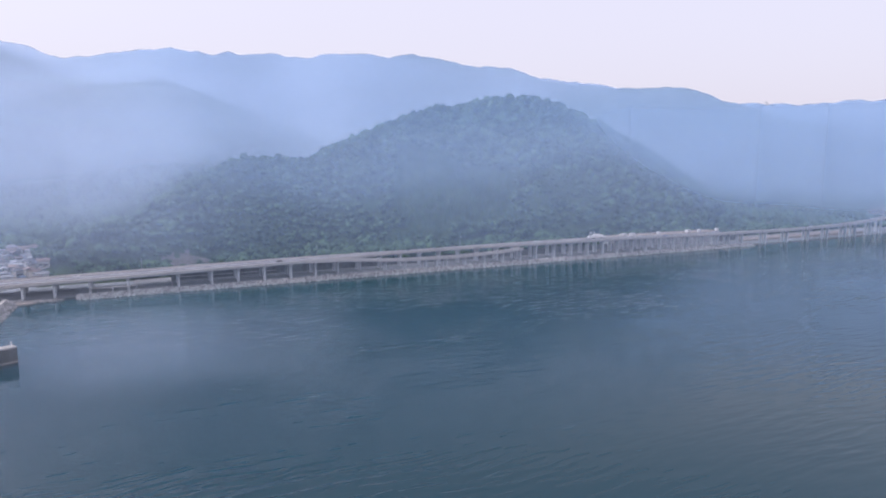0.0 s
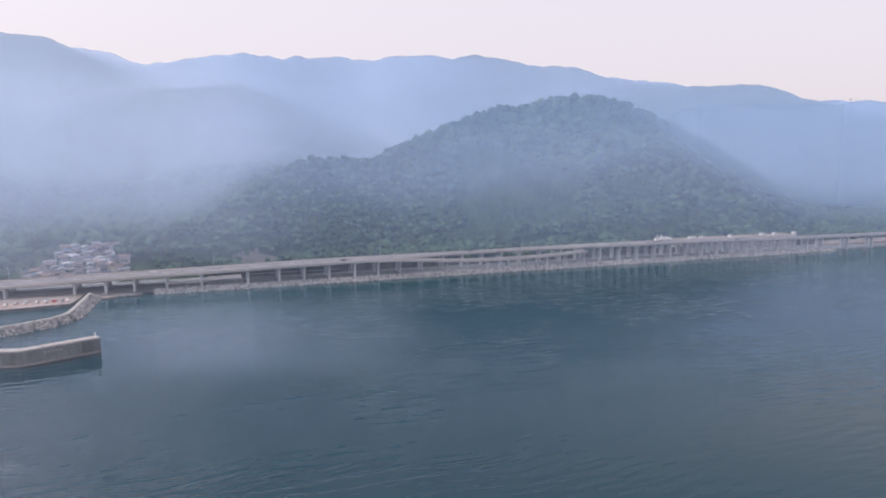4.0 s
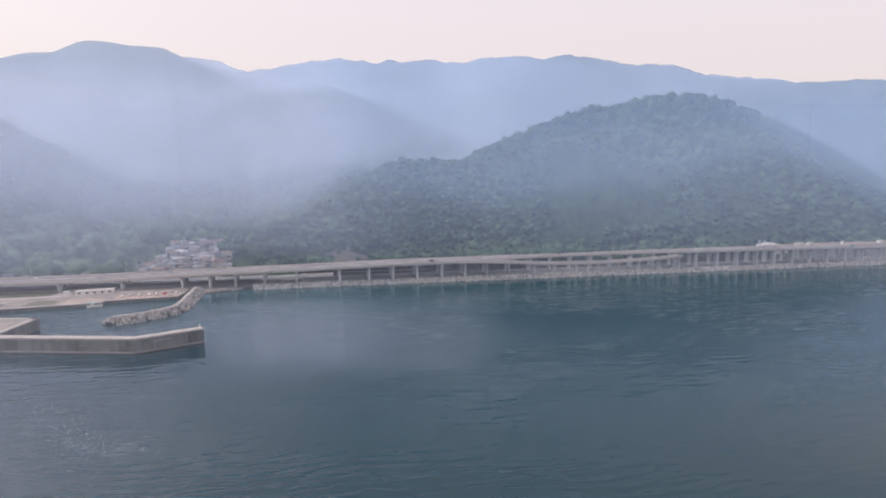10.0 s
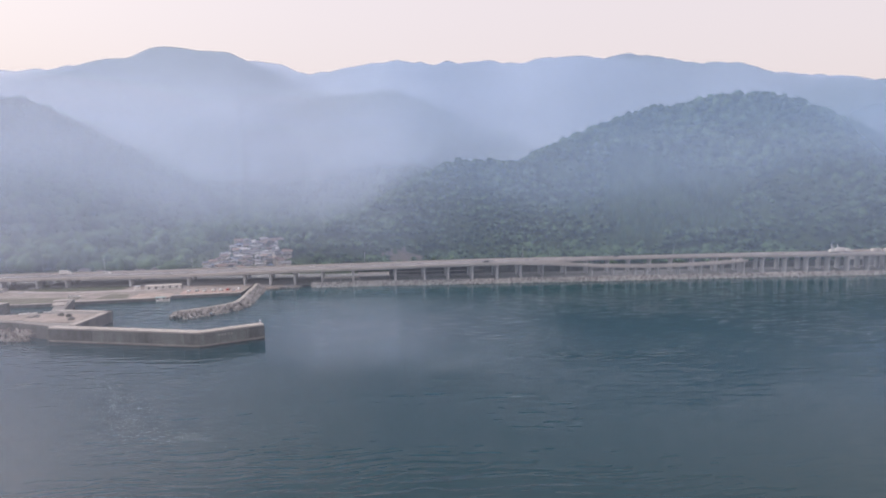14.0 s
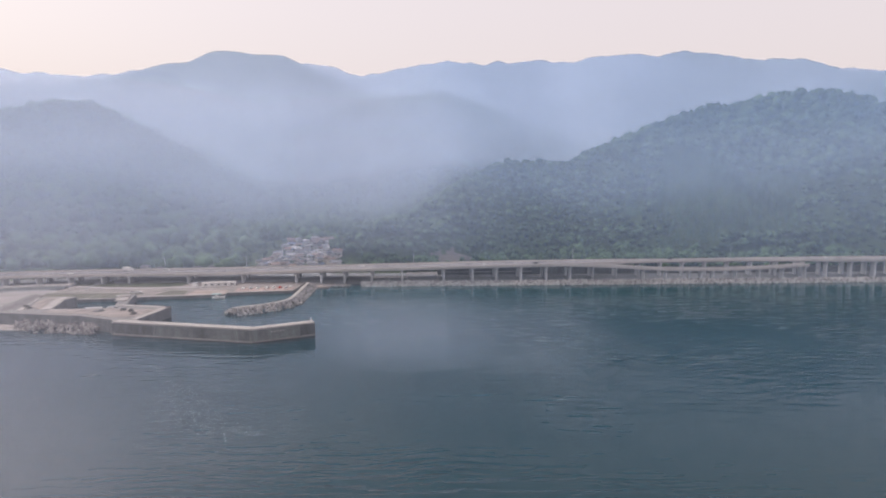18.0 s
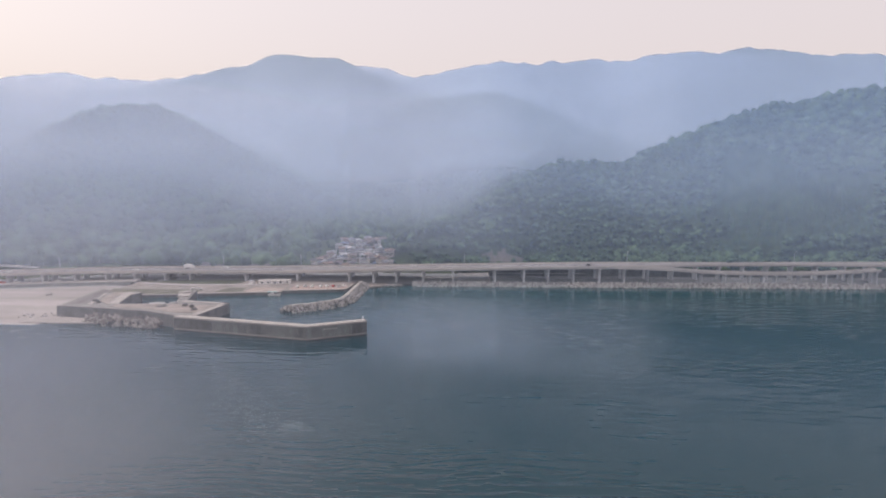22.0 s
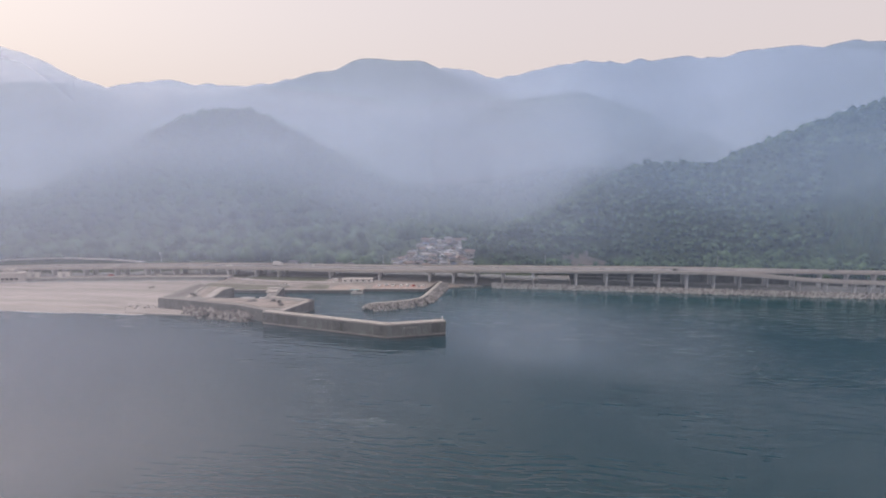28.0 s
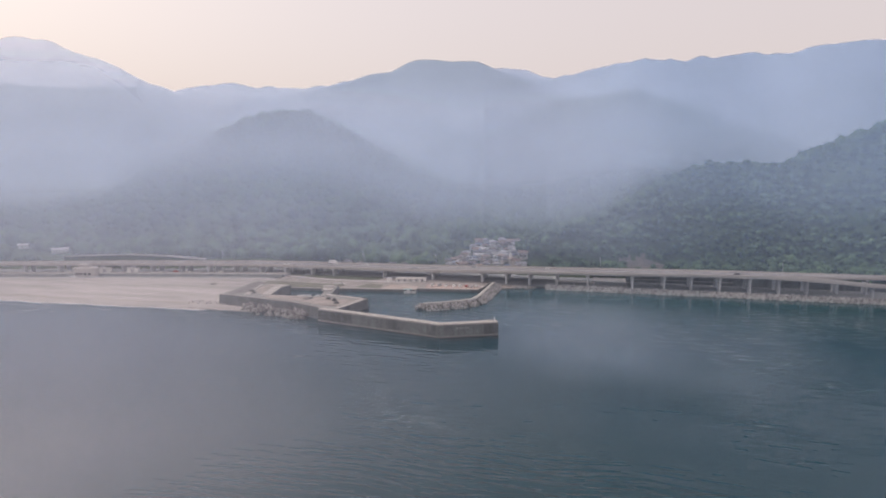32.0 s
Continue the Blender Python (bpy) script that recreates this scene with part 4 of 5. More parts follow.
rngb = random.Random(21)
POD = tetrapod()
STONES = [boulder(rngb) for _ in range(6)]
revetment = thing("armour_bank", "bank of tumbled grey-pink concrete armour blocks along the viaduct", "armour blocks")
pod_mesh = POD.mesh("armour_block")
pod_mesh.materials.append(BLOCK)
for x, y, z, k in bank_spots(-36, 76, rngb):
    ob = new("armour_block", pod_mesh)
    ob.matrix_basis = Matrix.Translation((x, y, z)) @ Euler([rngb.uniform(0, 6.28) for _ in range(3)]).to_matrix().to_4x4() @ Matrix.Scale(k, 4)
    ob.parent = revetment
tagged(part("armour_stone", scatter([POD] + STONES, bank_spots(76, 600, rngb), rngb), ROCK, revetment, "smaller jumbled armour stones"), kind="stuff")
core = Shape()
core.sweep([[(x, 460.6, -3), (x, 470.5, -3), (x, 470.5, 2.4), (x, 467, 2.0)] for x in range(-37, 602, 9)])
part("rubble_core", core, ROCK, revetment)

# rubble jetty inside the harbour mouth
jetty = thing("rubble_jetty", "curved rubble jetty with a pale concrete crown wall", "jetty")
JET = [(-76, 462), (-76.5, 445), (-77, 425), (-77.5, 408), (-79, 398.5), (-84, 391.5), (-93, 384), (-106, 376.5)]
for a, b, pre, nxt in runs(JET):
    part("crown_wall", run_piece(a, b, 1.0, 4.0, 2.2, before=pre, after=nxt), COPING, jetty, "pale concrete crown wall")
spots = []
for a, b in zip(JET[:-1], JET[1:]):
    L = math.dist(a, b)
    dx, dy = (b[0] - a[0]) / L, (b[1] - a[1]) / L
    for k in range(int(L / 1.5)):
        for row in range(5):
            o = 2.4 + row * 1.25 + rngb.uniform(-0.5, 0.5)
            u = k * 1.5 + rngb.uniform(-0.6, 0.6)
            spots.append((a[0] + dx * u - dy * o, a[1] + dy * u + dx * o, 3.0 - row * 0.75 + rngb.uniform(-0.3, 0.3), rngb.uniform(0.8, 1.4)))
for k in range(60):
    a = rngb.uniform(0, 6.28)
    rr = rngb.uniform(0, 3.5)
    spots.append((-107 + rr * math.cos(a), 376.5 + rr * math.sin(a), 2.6 - rr * 0.55, rngb.uniform(1.0, 1.6)))
tagged(part("rubble", scatter(STONES, spots, rngb), STONE, jetty, "brown-grey quarry stones"), kind="stuff")

# stones at the foot of the old sea wall, and on the shore by the river mouth
grey_pod = POD.mesh("tetrapod")
grey_pod.materials.append(material("dark_grey_armour", (0.25, 0.245, 0.24), 0.9, vary=0.35, scale=1.6, per_object=0.8, bump=0.4, bump_dist=0.1))
pile = thing("tetrapod_pile", "heap of grey tetrapods against the old sea wall", "armour blocks")
for k in range(150):
    u = rngb.random()
    x = -215 + 50 * u
    y0 = float(np.interp(x, [-213.8, -178.3, -158.3], [351.3, 343.8, 334.2]))
    row = rngb.random()
    ob = new("tetrapod", grey_pod)
    ob.matrix_basis = Matrix.Translation((x, y0 - 1 - row * 12 * (0.5 + 0.5 * math.sin(math.pi * u)), 3.2 - row * 3.1 + rngb.uniform(-0.2, 0.6))) @ Euler([rngb.uniform(0, 6.28) for _ in range(3)]).to_matrix().to_4x4() @ Matrix.Scale(rngb.uniform(1.1, 1.5), 4)
    ob.parent = pile
spots = [(rngb.uniform(-262, -224), rngb.uniform(352, 362), 0.9, rngb.uniform(0.5, 1.0)) for _ in range(26)]
tagged(part("beach_stones", scatter(STONES, spots, rngb), ROCK), "loose pale stones on the beach beside the wall", "stones", kind="stuff")
spots = [(x, 466 + 3.0 * math.sin(x / 7) + rngb.uniform(-2.5, 3), 0.4 + rngb.uniform(-0.3, 0.5), rngb.uniform(0.7, 1.4)) for x in np.arange(-74, -44, 0.35)]
tagged(part("shore_stones", scatter(STONES, spots, rngb), STONE), "scattered shore stones by the small river mouth", "stones", kind="stuff")
spit = Shape().prism([(-76, 470.5), (-75.5, 459), (-68, 456.5), (-60, 459), (-56, 464), (-57, 470.5)], -2, 0.9)
tagged(part("gravel_spit", spit, CONCRETE_WARM, recalc=True), "small pale gravel spit beside the jetty root", "gravel", kind="structure")
# ---- walls and roads along the shore ----
# low wall raised and toned dark, to stand in for the under-deck shade
WALL_GREY = material("shade_toned_wall_concrete", (0.20, 0.215, 0.23), 0.9, vary=0.25, scale=5, streak=0.3)
shore_wall = thing("shore_wall", "dark grey concrete retaining wall, raised to stand in for shade behind the viaduct piers", "sea wall")
for a in range(21, 600, 15):
    part("wall_panel", Shape().box(a + 7.5, 492.5, 1.0, 14.9, 0.8, 7.6), WALL_GREY, shore_wall)
for a in range(24, 96, 12):
    part("rail", Shape().box(a + 6, 491.9, 5.4, 11.9, 0.35, 0.5), CONCRETE_PALE, shore_wall, "pale concrete rail")
PALE_GRAVEL = material("pale_gravel", (0.27, 0.265, 0.265), 0.95, vary=0.3, scale=6)
access = thing("access_track", "pale gravel track running in under the viaduct", "track")
part("track", Shape().sweep([[(-3, y, 1), (20.5, y, 1), (20.5, y, z), (-3, y, z)] for y, z in ((471.5, 2.66), (488, 3.0), (505.8, 3.6))]), PALE_GRAVEL, access, recalc=True)
part("kerb", Shape().sweep([[(20.6, y, 1), (21.0, y, 1), (21.0, y, z), (20.6, y, z)] for y, z in ((471.5, 3.2), (505.8, 4.4))]), CONCRETE_PALE, access, recalc=True)
side_beam = thing("side_beam", "slim grey concrete beam on posts beside the viaduct", "beam")
part("beam", Shape().box(-16, 467.6, 5.7, 27.5, 0.8, 0.55), CONCRETE_PALE, side_beam)
part("end_frame", Shape().box(-2.6, 467.6, 2.0, 0.5, 0.8, 3.696, tilt=0.25), CONCRETE, side_beam)
for x in (-29.5, -16, -6.6):
    part("post", Shape().box(x, 467.6, 1.6, 0.5, 0.6, 4.096), CONCRETE, side_beam)
shelf = Shape().prism([(-36, 470.6), (604, 470.6), (604, 506), (-36, 506)], -1, 2.6)
tagged(part("shore_shelf", shelf, GRAVEL), "grey gravel shelf under the viaduct", "ground", kind="structure")

ASPHALT_PALE = material("sun_bleached_asphalt", (0.40, 0.385, 0.375), 0.9, vary=0.15, scale=8)
GRASS_DARK = material("weedy_bank", (0.075, 0.095, 0.06), 0.95, vary=0.35, scale=5)
beach_road = thing("beach_road", "narrow asphalt road along the beach above a sloping dark wall", "road")
bx = list(range(-640, -238, 12))
for a, b in zip(bx[:-1], bx[1:]):
    ya, yb = deck_near(a) - 9, deck_near(b) - 9
    part("roadbed", Shape().sweep([[(x, y, 0.5), (x, y + 11, 0.5), (x, y + 11, 3.5), (x, y, 3.5)] for x, y in ((a, ya), (b, yb))]), CONCRETE, beach_road)
    part("road_surface", Shape().sweep([[(x, y + 0.9, 3.504), (x, y + 10, 3.504), (x, y + 10, 3.58), (x, y + 0.9, 3.58)] for x, y in ((a, ya), (b, yb))]), ASPHALT_PALE, beach_road)
    part("kerb", Shape().sweep([[(x, y + 0.1, 3.504), (x, y + 0.6, 3.504), (x, y + 0.6, 3.95), (x, y + 0.1, 3.95)] for x, y in ((a, ya), (b - 0.05, yb))]), CONCRETE_PALE, beach_road)
    part("sloping_wall", Shape().sweep([[(x, y - 6.4, 0.5), (x, y - 0.004, 0.5), (x, y - 0.004, 3.4), (x, y - 6.4, 2.35)] for x, y in ((a, ya), (b - 0.05, yb))]), CONCRETE_DARK, beach_road, "dark streaked sloping concrete wall")

quay_road = thing("quay_road", "pale narrow road curving down onto the fishing quay", "road")
qline = [(-240, 462), (-228, 458.5), (-215, 455), (-199, 453.5), (-180, 454), (-160, 455.5), (-140, 457)]
for (xa, ya), (xb, yb) in zip(qline[:-1], qline[1:]):
    part("road_surface", Shape().sweep([[(x, y - 3, 1.904), (x, y + 2.4, 1.904), (x, y + 2.4, z), (x, y - 3, z)] for x, y, z in ((xa, ya, 2.06), (xb, yb, 2.06))]), ASPHALT_PALE, quay_road)

upper_road = thing("upper_road", "thin pale road climbing on a green bank behind the viaduct", "road")
uline = [(-452, 452, 12.2), (-438, 453, 13.2), (-420, 456, 14.0), (-398, 469, 13.5), (-383, 477, 12.3), (-369, 485, 10.9), (-358, 492.5, 9.0), (-347, 500, 6.9)]
for (xa, ya, za), (xb, yb, zb) in zip(uline[:-1], uline[1:]):
    part("bank", Shape().sweep([[(x, y, 2), (x, y + 9, 2), (x, y + 7, z), (x, y + 0.6, z)] for x, y, z in ((xa, ya, za - 0.7), (xb, yb, zb - 0.7))]), GRASS_DARK, upper_road, "green bank")
    part("carriageway", Shape().sweep([[(x, y + 0.7, z), (x, y + 6.9, z), (x, y + 6.9, z + 0.3), (x, y + 0.7, z + 0.3)] for x, y, z in ((xa, ya, za - 0.696), (xb, yb, zb - 0.696))]), ASPHALT_PALE, upper_road)
    part("guard_wall", Shape().sweep([[(x, y + 0.2, z - 0.9), (x, y + 0.55, z - 0.9), (x, y + 0.55, z + 0.1), (x, y + 0.2, z + 0.1)] for x, y, z in ((xa, ya, za), (xb - 0.05, yb, zb))]), CONCRETE_PALE, upper_road)

# grass and low bushes between the quay and the viaduct
verge = Shape().prism([(-262, 468), (-236, 466), (-222, 461), (-205, 458.5), (-182, 458), (-166, 461), (-164, 474), (-262, 490)], 1.905, 2.2)
tagged(part("verge", verge, GRASS_DARK, recalc=True), "dark green verge with low weeds under the viaduct", "grass", kind="stuff")

# ---- lamp posts along the viaduct ----
def lamp_post(x, y, z, h=9.0):
    t = thing("street_lamp", "slim grey steel street lamp on the viaduct edge", "street lamp", "lamps along the viaduct", at=(x, y, z))
    part("pole", Shape().tube((0, 0, 0), (0, 0, h), 0.14, 8, 0.08), STEEL, t)
    part("arm", Shape().tube((0, 0, h - 0.05), (0, -2.2, h + 0.35), 0.06, 6), STEEL, t)
    part("lamp_head", Shape().box(0, -2.6, h + 0.28, 0.35, 1.0, 0.16), PLASTER, t)
    return t


lamp = lamp_post(2.2, deck_far(2.2) + 0.35, deck_z(2.2) - 0.2)
for x in (-560, -436, -310, -190, -128, 128, 255, 395, 470, 540, 600, 660, 712, 780):
    copy_thing(lamp, pose(x, deck_far(x) + 0.35, deck_z(x) - 0.2))


# ---- vehicles ----
PAINTS = {"white": (0.75, 0.75, 0.74), "silver": (0.45, 0.46, 0.48), "black": (0.03, 0.03, 0.035), "red": (0.4, 0.05, 0.04), "blue": (0.06, 0.12, 0.3)}
PAINT = {k: material("car_paint_" + k, v, 0.3, vary=0.05, scale=2, bump=0) for k, v in PAINTS.items()}
RUBBER = material("tyre_rubber", (0.02, 0.02, 0.02), 0.9, vary=0.2, scale=0.5)


def outline_body(profile, width, inset=0.0):
    """A side profile (x, z) drawn out to a width, narrowed by inset at the top corners."""
    zmax = max(z for _, z in profile)
    zmin = min(z for _, z in profile)
    rings = []
    for side in (-1, 1):
        rings.append([(x, side * (width / 2 - inset * (z - zmin) / (zmax - zmin)), z) for x, z in profile])
    return Shape().sweep(rings)


def wheels(t, xs, w, r):
    for x in xs:
        for s in (-1, 1):
            y = s * (w / 2 - 0.12)
            wheel = part("wheel", Shape().tube((x, y - 0.11, r), (x, y + 0.11, r), r, 12), RUBBER, t)
            part("rim", Shape().tube((x, y + s * 0.10, r), (x, y + s * 0.125, r), r * 0.6, 10), STEEL, wheel)


def make_car(colour, kind):
    label = {"car": "%s hatchback car", "van": "%s box-shaped van"}[kind] % colour
    t = thing("car" if kind == "car" else "van", label + " parked with closed doors", "car" if kind == "car" else "van", "vehicles")
    p = PAINT[colour]
    if kind == "car":
        part("body", outline_body([(-2.1, 0.3), (2.1, 0.3), (2.15, 0.7), (1.95, 0.88), (1.0, 0.98), (-2.0, 1.0), (-2.15, 0.75)], 1.7, 0.08), p, t, recalc=True)
        part("cabin", outline_body([(-1.9, 1.0), (1.0, 0.98), (0.25, 1.46), (-0.6, 1.5), (-1.6, 1.45)], 1.52, 0.2), p, t, recalc=True)
        part("side_windows", outline_body([(-1.6, 1.04), (0.75, 1.04), (0.2, 1.38), (-1.5, 1.38)], 1.56, 0.16), GLASS_DARK, t, recalc=True)
        part("windscreen", Shape().add([(1.0, -0.66, 1.01), (1.0, 0.66, 1.01), (0.34, 0.6, 1.43), (0.34, -0.6, 1.43), (0.96, -0.66, 0.98), (0.96, 0.66, 0.98), (0.3, 0.6, 1.4), (0.3, -0.6, 1.4)], [(0, 1, 2, 3), (7, 6, 5, 4), (0, 4, 5, 1), (2, 6, 7, 3), (1, 5, 6, 2), (3, 7, 4, 0)]), GLASS_DARK, t)
        for s in (-1, 1):
            part("headlight", Shape().box(2.1, s * 0.6, 0.62, 0.1, 0.3, 0.16), PLASTER, t)
        wheels(t, (-1.3, 1.35), 1.7, 0.32)
    else:
        part("body", outline_body([(-2.3, 0.35), (2.3, 0.35), (2.35, 1.0), (1.7, 1.15), (1.2, 1.95), (-2.3, 1.98)], 1.8, 0.1), p, t, recalc=True)
        part("side_windows", outline_body([(-2.0, 1.2), (1.45, 1.2), (1.1, 1.72), (-2.0, 1.72)], 1.8, 0.02), GLASS_DARK, t, recalc=True)
        wheels(t, (-1.4, 1.4), 1.8, 0.34)
    return t


def make_truck(colour):
    t = thing("truck", "white box truck with a %s cab on the viaduct" % colour, "truck", "vehicles")
    part("cargo_box", Shape().box(-0.9, 0, 0.95, 5.6, 2.3, 2.5), PAINT["white"], t, bevel=0.06)
    cab = part("cab", outline_body([(2.0, 0.5), (3.8, 0.5), (3.85, 1.4), (3.6, 2.45), (2.0, 2.5)], 2.2, 0.08), PAINT[colour], t, recalc=True)
    part("windscreen", Shape().box(3.72, 0, 1.45, 0.12, 1.9, 0.85, tilt=-0.2), GLASS_DARK, cab)
    part("chassis", Shape().box(0, 0, 0.55, 7.2, 0.9, 0.39), DARK_STEEL, t)
    wheels(t, (-2.6, -1.5, 2.8), 2.2, 0.46)
    return t


def heading(x):
    return math.atan2(deck_near(x + 2) - deck_near(x - 2), 4)


fleet = {(c, k): make_car(c, k) for c, k in (("white", "car"), ("silver", "car"), ("black", "car"), ("red", "car"), ("blue", "car"), ("white", "van"))}
truck = make_truck("white")
used = set()


def park(key, x, y, z, turn):
    """The first call places the built vehicle itself, later ones copies of it."""
    src = truck if key == "truck" else fleet[key]
    m = pose(x, y, z, 0, 0, math.degrees(turn))
    if key in used:
        return copy_thing(src, m)
    used.add(key)
    src.matrix_basis = m
    return src


for key, x, lane in (("truck", -214, 0.7), (("white", "van"), -186, 0.7), (("white", "car"), -38, 0.7), (("black", "car"), 95, 0.35), (("white", "car"), -340, 0.7), (("silver", "car"), -140, 0.3), (("silver", "car"), -95, 0.72), (("white", "car"), 330, 0.6), (("black", "car"), 205, 0.6), (("white", "car"), -250, 0.3), (("blue", "car"), 480, 0.4), (("white", "van"), 712, 0.7)):
    y = deck_near(x) + (deck_far(x) - deck_near(x)) * lane
    park(key, x, y, deck_z(x) + 0.08, heading(x) + (math.pi if lane < 0.5 else 0))
rngv = random.Random(8)
keys = [("white", "car"), ("white", "car"), ("white", "van"), ("silver", "car"), ("red", "car"), ("white", "car")]
for x, y in ((-117, 442), (-112, 443.5), (-107, 443), (-101, 444), (-96.5, 444.2), (-92, 445), (-87.5, 442), (-85, 446.5)):
    park(rngv.choice(keys), x * 1.0085, y * 1.0085, 1.98, rngv.choice((1.5, 1.62, 4.7)))
for x, y in ((-189, 431), (-186, 431.5)):
    park(("white", "car"), x, y + 4, 1.9, 0.3)
for x in (-354.8, -350.2, -345.2, -340.5, -336, -326.5, -319, -300, -377, -420):
    park(rngv.choice(keys), x, deck_near(x) - 1.2, 3.58, heading(x))


tip = Shape().prism([(-250, 342.2), (-232, 340.8), (-206, 341.5), (-199, 347.5), (-240, 363), (-251, 368)], -2, 0.55)
tagged(part("beach_tip", tip, SAND, recalc=True), "narrow tip of the sandy beach below the sea wall", "sand", kind="structure")


# ---- wet sand and surf along the beach ----
def shore_strip(name, x0, x1, o0, o1, lift, mat, label, category, wob):
    s = Shape()
    rows = []
    for x in np.arange(x0, x1, 4.0):
        y = float(shore_y(x))
        w = wob * math.sin(x / 9.0) + wob * 0.6 * math.sin(x / 3.7 + 1)
        rows.append([(float(x), y + o0 + w, max(0.03, 0.045 * (o0 + w)) + lift), (float(x), y + o1 + w, max(0.03, 0.045 * (o1 + w)) + lift)])
    s.sweep(rows, closed=False)
    s.f = [tuple(reversed(f)) for f in s.f]
    return tagged(part(name, s, mat), label, category, kind="stuff")


shore_strip("wet_sand", -700, -232, -1.5, 7, 0.03, material("wet_sand", (0.26, 0.235, 0.22), 0.45, vary=0.15, scale=12), "dark wet sand along the water's edge", "sand", 0.7)
FOAM = material("surf_foam", (0.72, 0.72, 0.72), 0.9, vary=0.2, scale=1.5)
shore_strip("surf", -700, -232, -2.6, -1.5, 0.05, FOAM, "thin white line of surf at the beach", "surf", 0.7)
shore_strip("tide_line", -700, -250, 12, 13.2, 0.035, material("dry_weed", (0.30, 0.26, 0.22), 0.95, vary=0.3, scale=3), "faint line of dry weed along the beach", "weed", 1.6)

log = thing("driftwood", "dark driftwood log lying on the sand", "driftwood", at=(-275, 407.5, 2.75), turn=0.5)
part("log", Shape().tube((-2, 0, 0.35), (2, 0.3, 0.6), 0.45, 7, 0.25), WET, log)
part("branch", Shape().tube((0.3, 0.1, 0.6), (1.0, 0.8, 1.8), 0.2, 5, 0.08), WET, log)
# curl of thin foam drifting before the breakwater
rngf = random.Random(12)
curl = smooth_line([0, 1, 2, 3, 4, 5, 6], [-115, -98, -86, -79.5, -69, -60, -50])
curl_y = smooth_line([0, 1, 2, 3, 4, 5, 6], [277, 250, 231, 217.5, 206.5, 203, 201])
flecks = Shape()
for k in range(1000):
    u = rngf.uniform(0, 6)
    w = 2.0 + 3.5 * math.sin(u * 0.5)
    x, y, r = curl(u) + rngf.gauss(0, w), curl_y(u) + rngf.gauss(0, w), rngf.uniform(0.03, 0.085)
    a = rngf.uniform(0, 3.1)
    flecks.add([(x + r * q * math.cos(a + j * 1.05), y + r * q * math.sin(a + j * 1.05), 0.03) for j, q in enumerate([rngf.uniform(0.5, 1.3) for _ in range(6)])], [(0, 1, 2, 3, 4, 5)])
tagged(part("foam_curl", flecks, FOAM), "faint curl of drifting foam on the water", "foam", kind="stuff")
# ---- village in the valley mouth ----
ROOFS = [material("roof_" + n, c, 0.6, vary=0.2, scale=1.5) for n, c in (("dark_tile", (0.10, 0.10, 0.11)), ("grey_tile", (0.26, 0.26, 0.27)), ("brown_tile", (0.17, 0.13, 0.115)), ("blue_metal", (0.16, 0.20, 0.28)), ("red_metal", (0.24, 0.17, 0.14)), ("pale_metal", (0.46, 0.46, 0.47)))]
ROOF_WORDS = ["dark tiled", "grey tiled", "brown tiled", "blue metal", "rust-red metal", "pale metal"]
WALLS = [material("house_wall_" + n, c, 0.85, vary=0.12, scale=3) for n, c in (("cream", (0.46, 0.42, 0.37)), ("white", (0.60, 0.59, 0.58)), ("grey", (0.45, 0.45, 0.46)), ("timber", (0.17, 0.14, 0.115)))]
WALL_WORDS = ["cream", "white", "grey", "brown timber"]


def house(w, d, h, roof, wall, hip=False):
    """A house with a pitched roof that overhangs, windows with frames, and a door."""
    t = thing("house", "%s house with a %s roof" % (WALL_WORDS[wall], ROOF_WORDS[roof]), "house", "village houses")
    part("wall", Shape().box(0, 0, -1.5, w, d, h + 1.5), WALLS[wall], t)
    o, rh = 0.7, d * 0.28
    k = w * 0.28 if hip else 0.0
    W, D = w / 2 + o, d / 2 + o
    r = Shape()
    r.add([(-W, -D, h + 0.004), (W, -D, h + 0.004), (W, D, h + 0.004), (-W, D, h + 0.004), (-W, -D, h + 0.2), (W, -D, h + 0.2), (W, D, h + 0.2), (-W, D, h + 0.2), (-W + k, 0, h + rh), (W - k, 0, h + rh)],
          [(3, 2, 1, 0), (0, 1, 5, 4), (1, 2, 6, 5), (2, 3, 7, 6), (3, 0, 4, 7), (4, 5, 9, 8), (6, 7, 8, 9), (5, 6, 9), (7, 4, 8)])
    part("roof", r, ROOFS[roof], t)
    part("ridge_cap", Shape().box(0, 0, h + rh - 0.05, w + 2 * o - 2 * k, 0.4, 0.22), ROOFS[roof], t)
    floors = 2 if h > 4.5 else 1
    for f in range(floors):
        for sx in (-0.28, 0.22):
            win = part("window", Shape().box(sx * w, -d / 2 - 0.04, 1.0 + f * 2.7, 1.7, 0.1, 1.2), PLASTER, t, "white window frame")
            part("pane", Shape().box(sx * w, -d / 2 - 0.08, 1.1 + f * 2.7, 1.5, 0.1, 1.0), GLASS_DARK, win)
    part("door", Shape().box(0.02 * w, -d / 2 - 0.04, 0, 0.95, 0.1, 2.0), WALLS[3], t)
    return t


rngh = random.Random(5)
protos = []
for w, d, h, r, wl, hip in ((9, 7, 5.4, 0, 0, True), (10, 7.5, 5.6, 1, 1, False), (8, 6.5, 5.2, 2, 3, False), (11, 8, 5.6, 0, 1, True), (8, 6, 3.2, 3, 2, False), (9, 7, 5.4, 4, 0, False), (12, 7, 3.6, 5, 1, False), (8.5, 7, 5.5, 1, 2, True), (10, 8, 5.5, 2, 0, True)):
    protos.append(house(w * 0.66, d * 0.72, h * 0.74, r, wl, hip))
first = [True] * len(protos)


def ground_at(x, y):
    return float(land_z(np.array([float(x)]), np.array([float(y)]))[0])


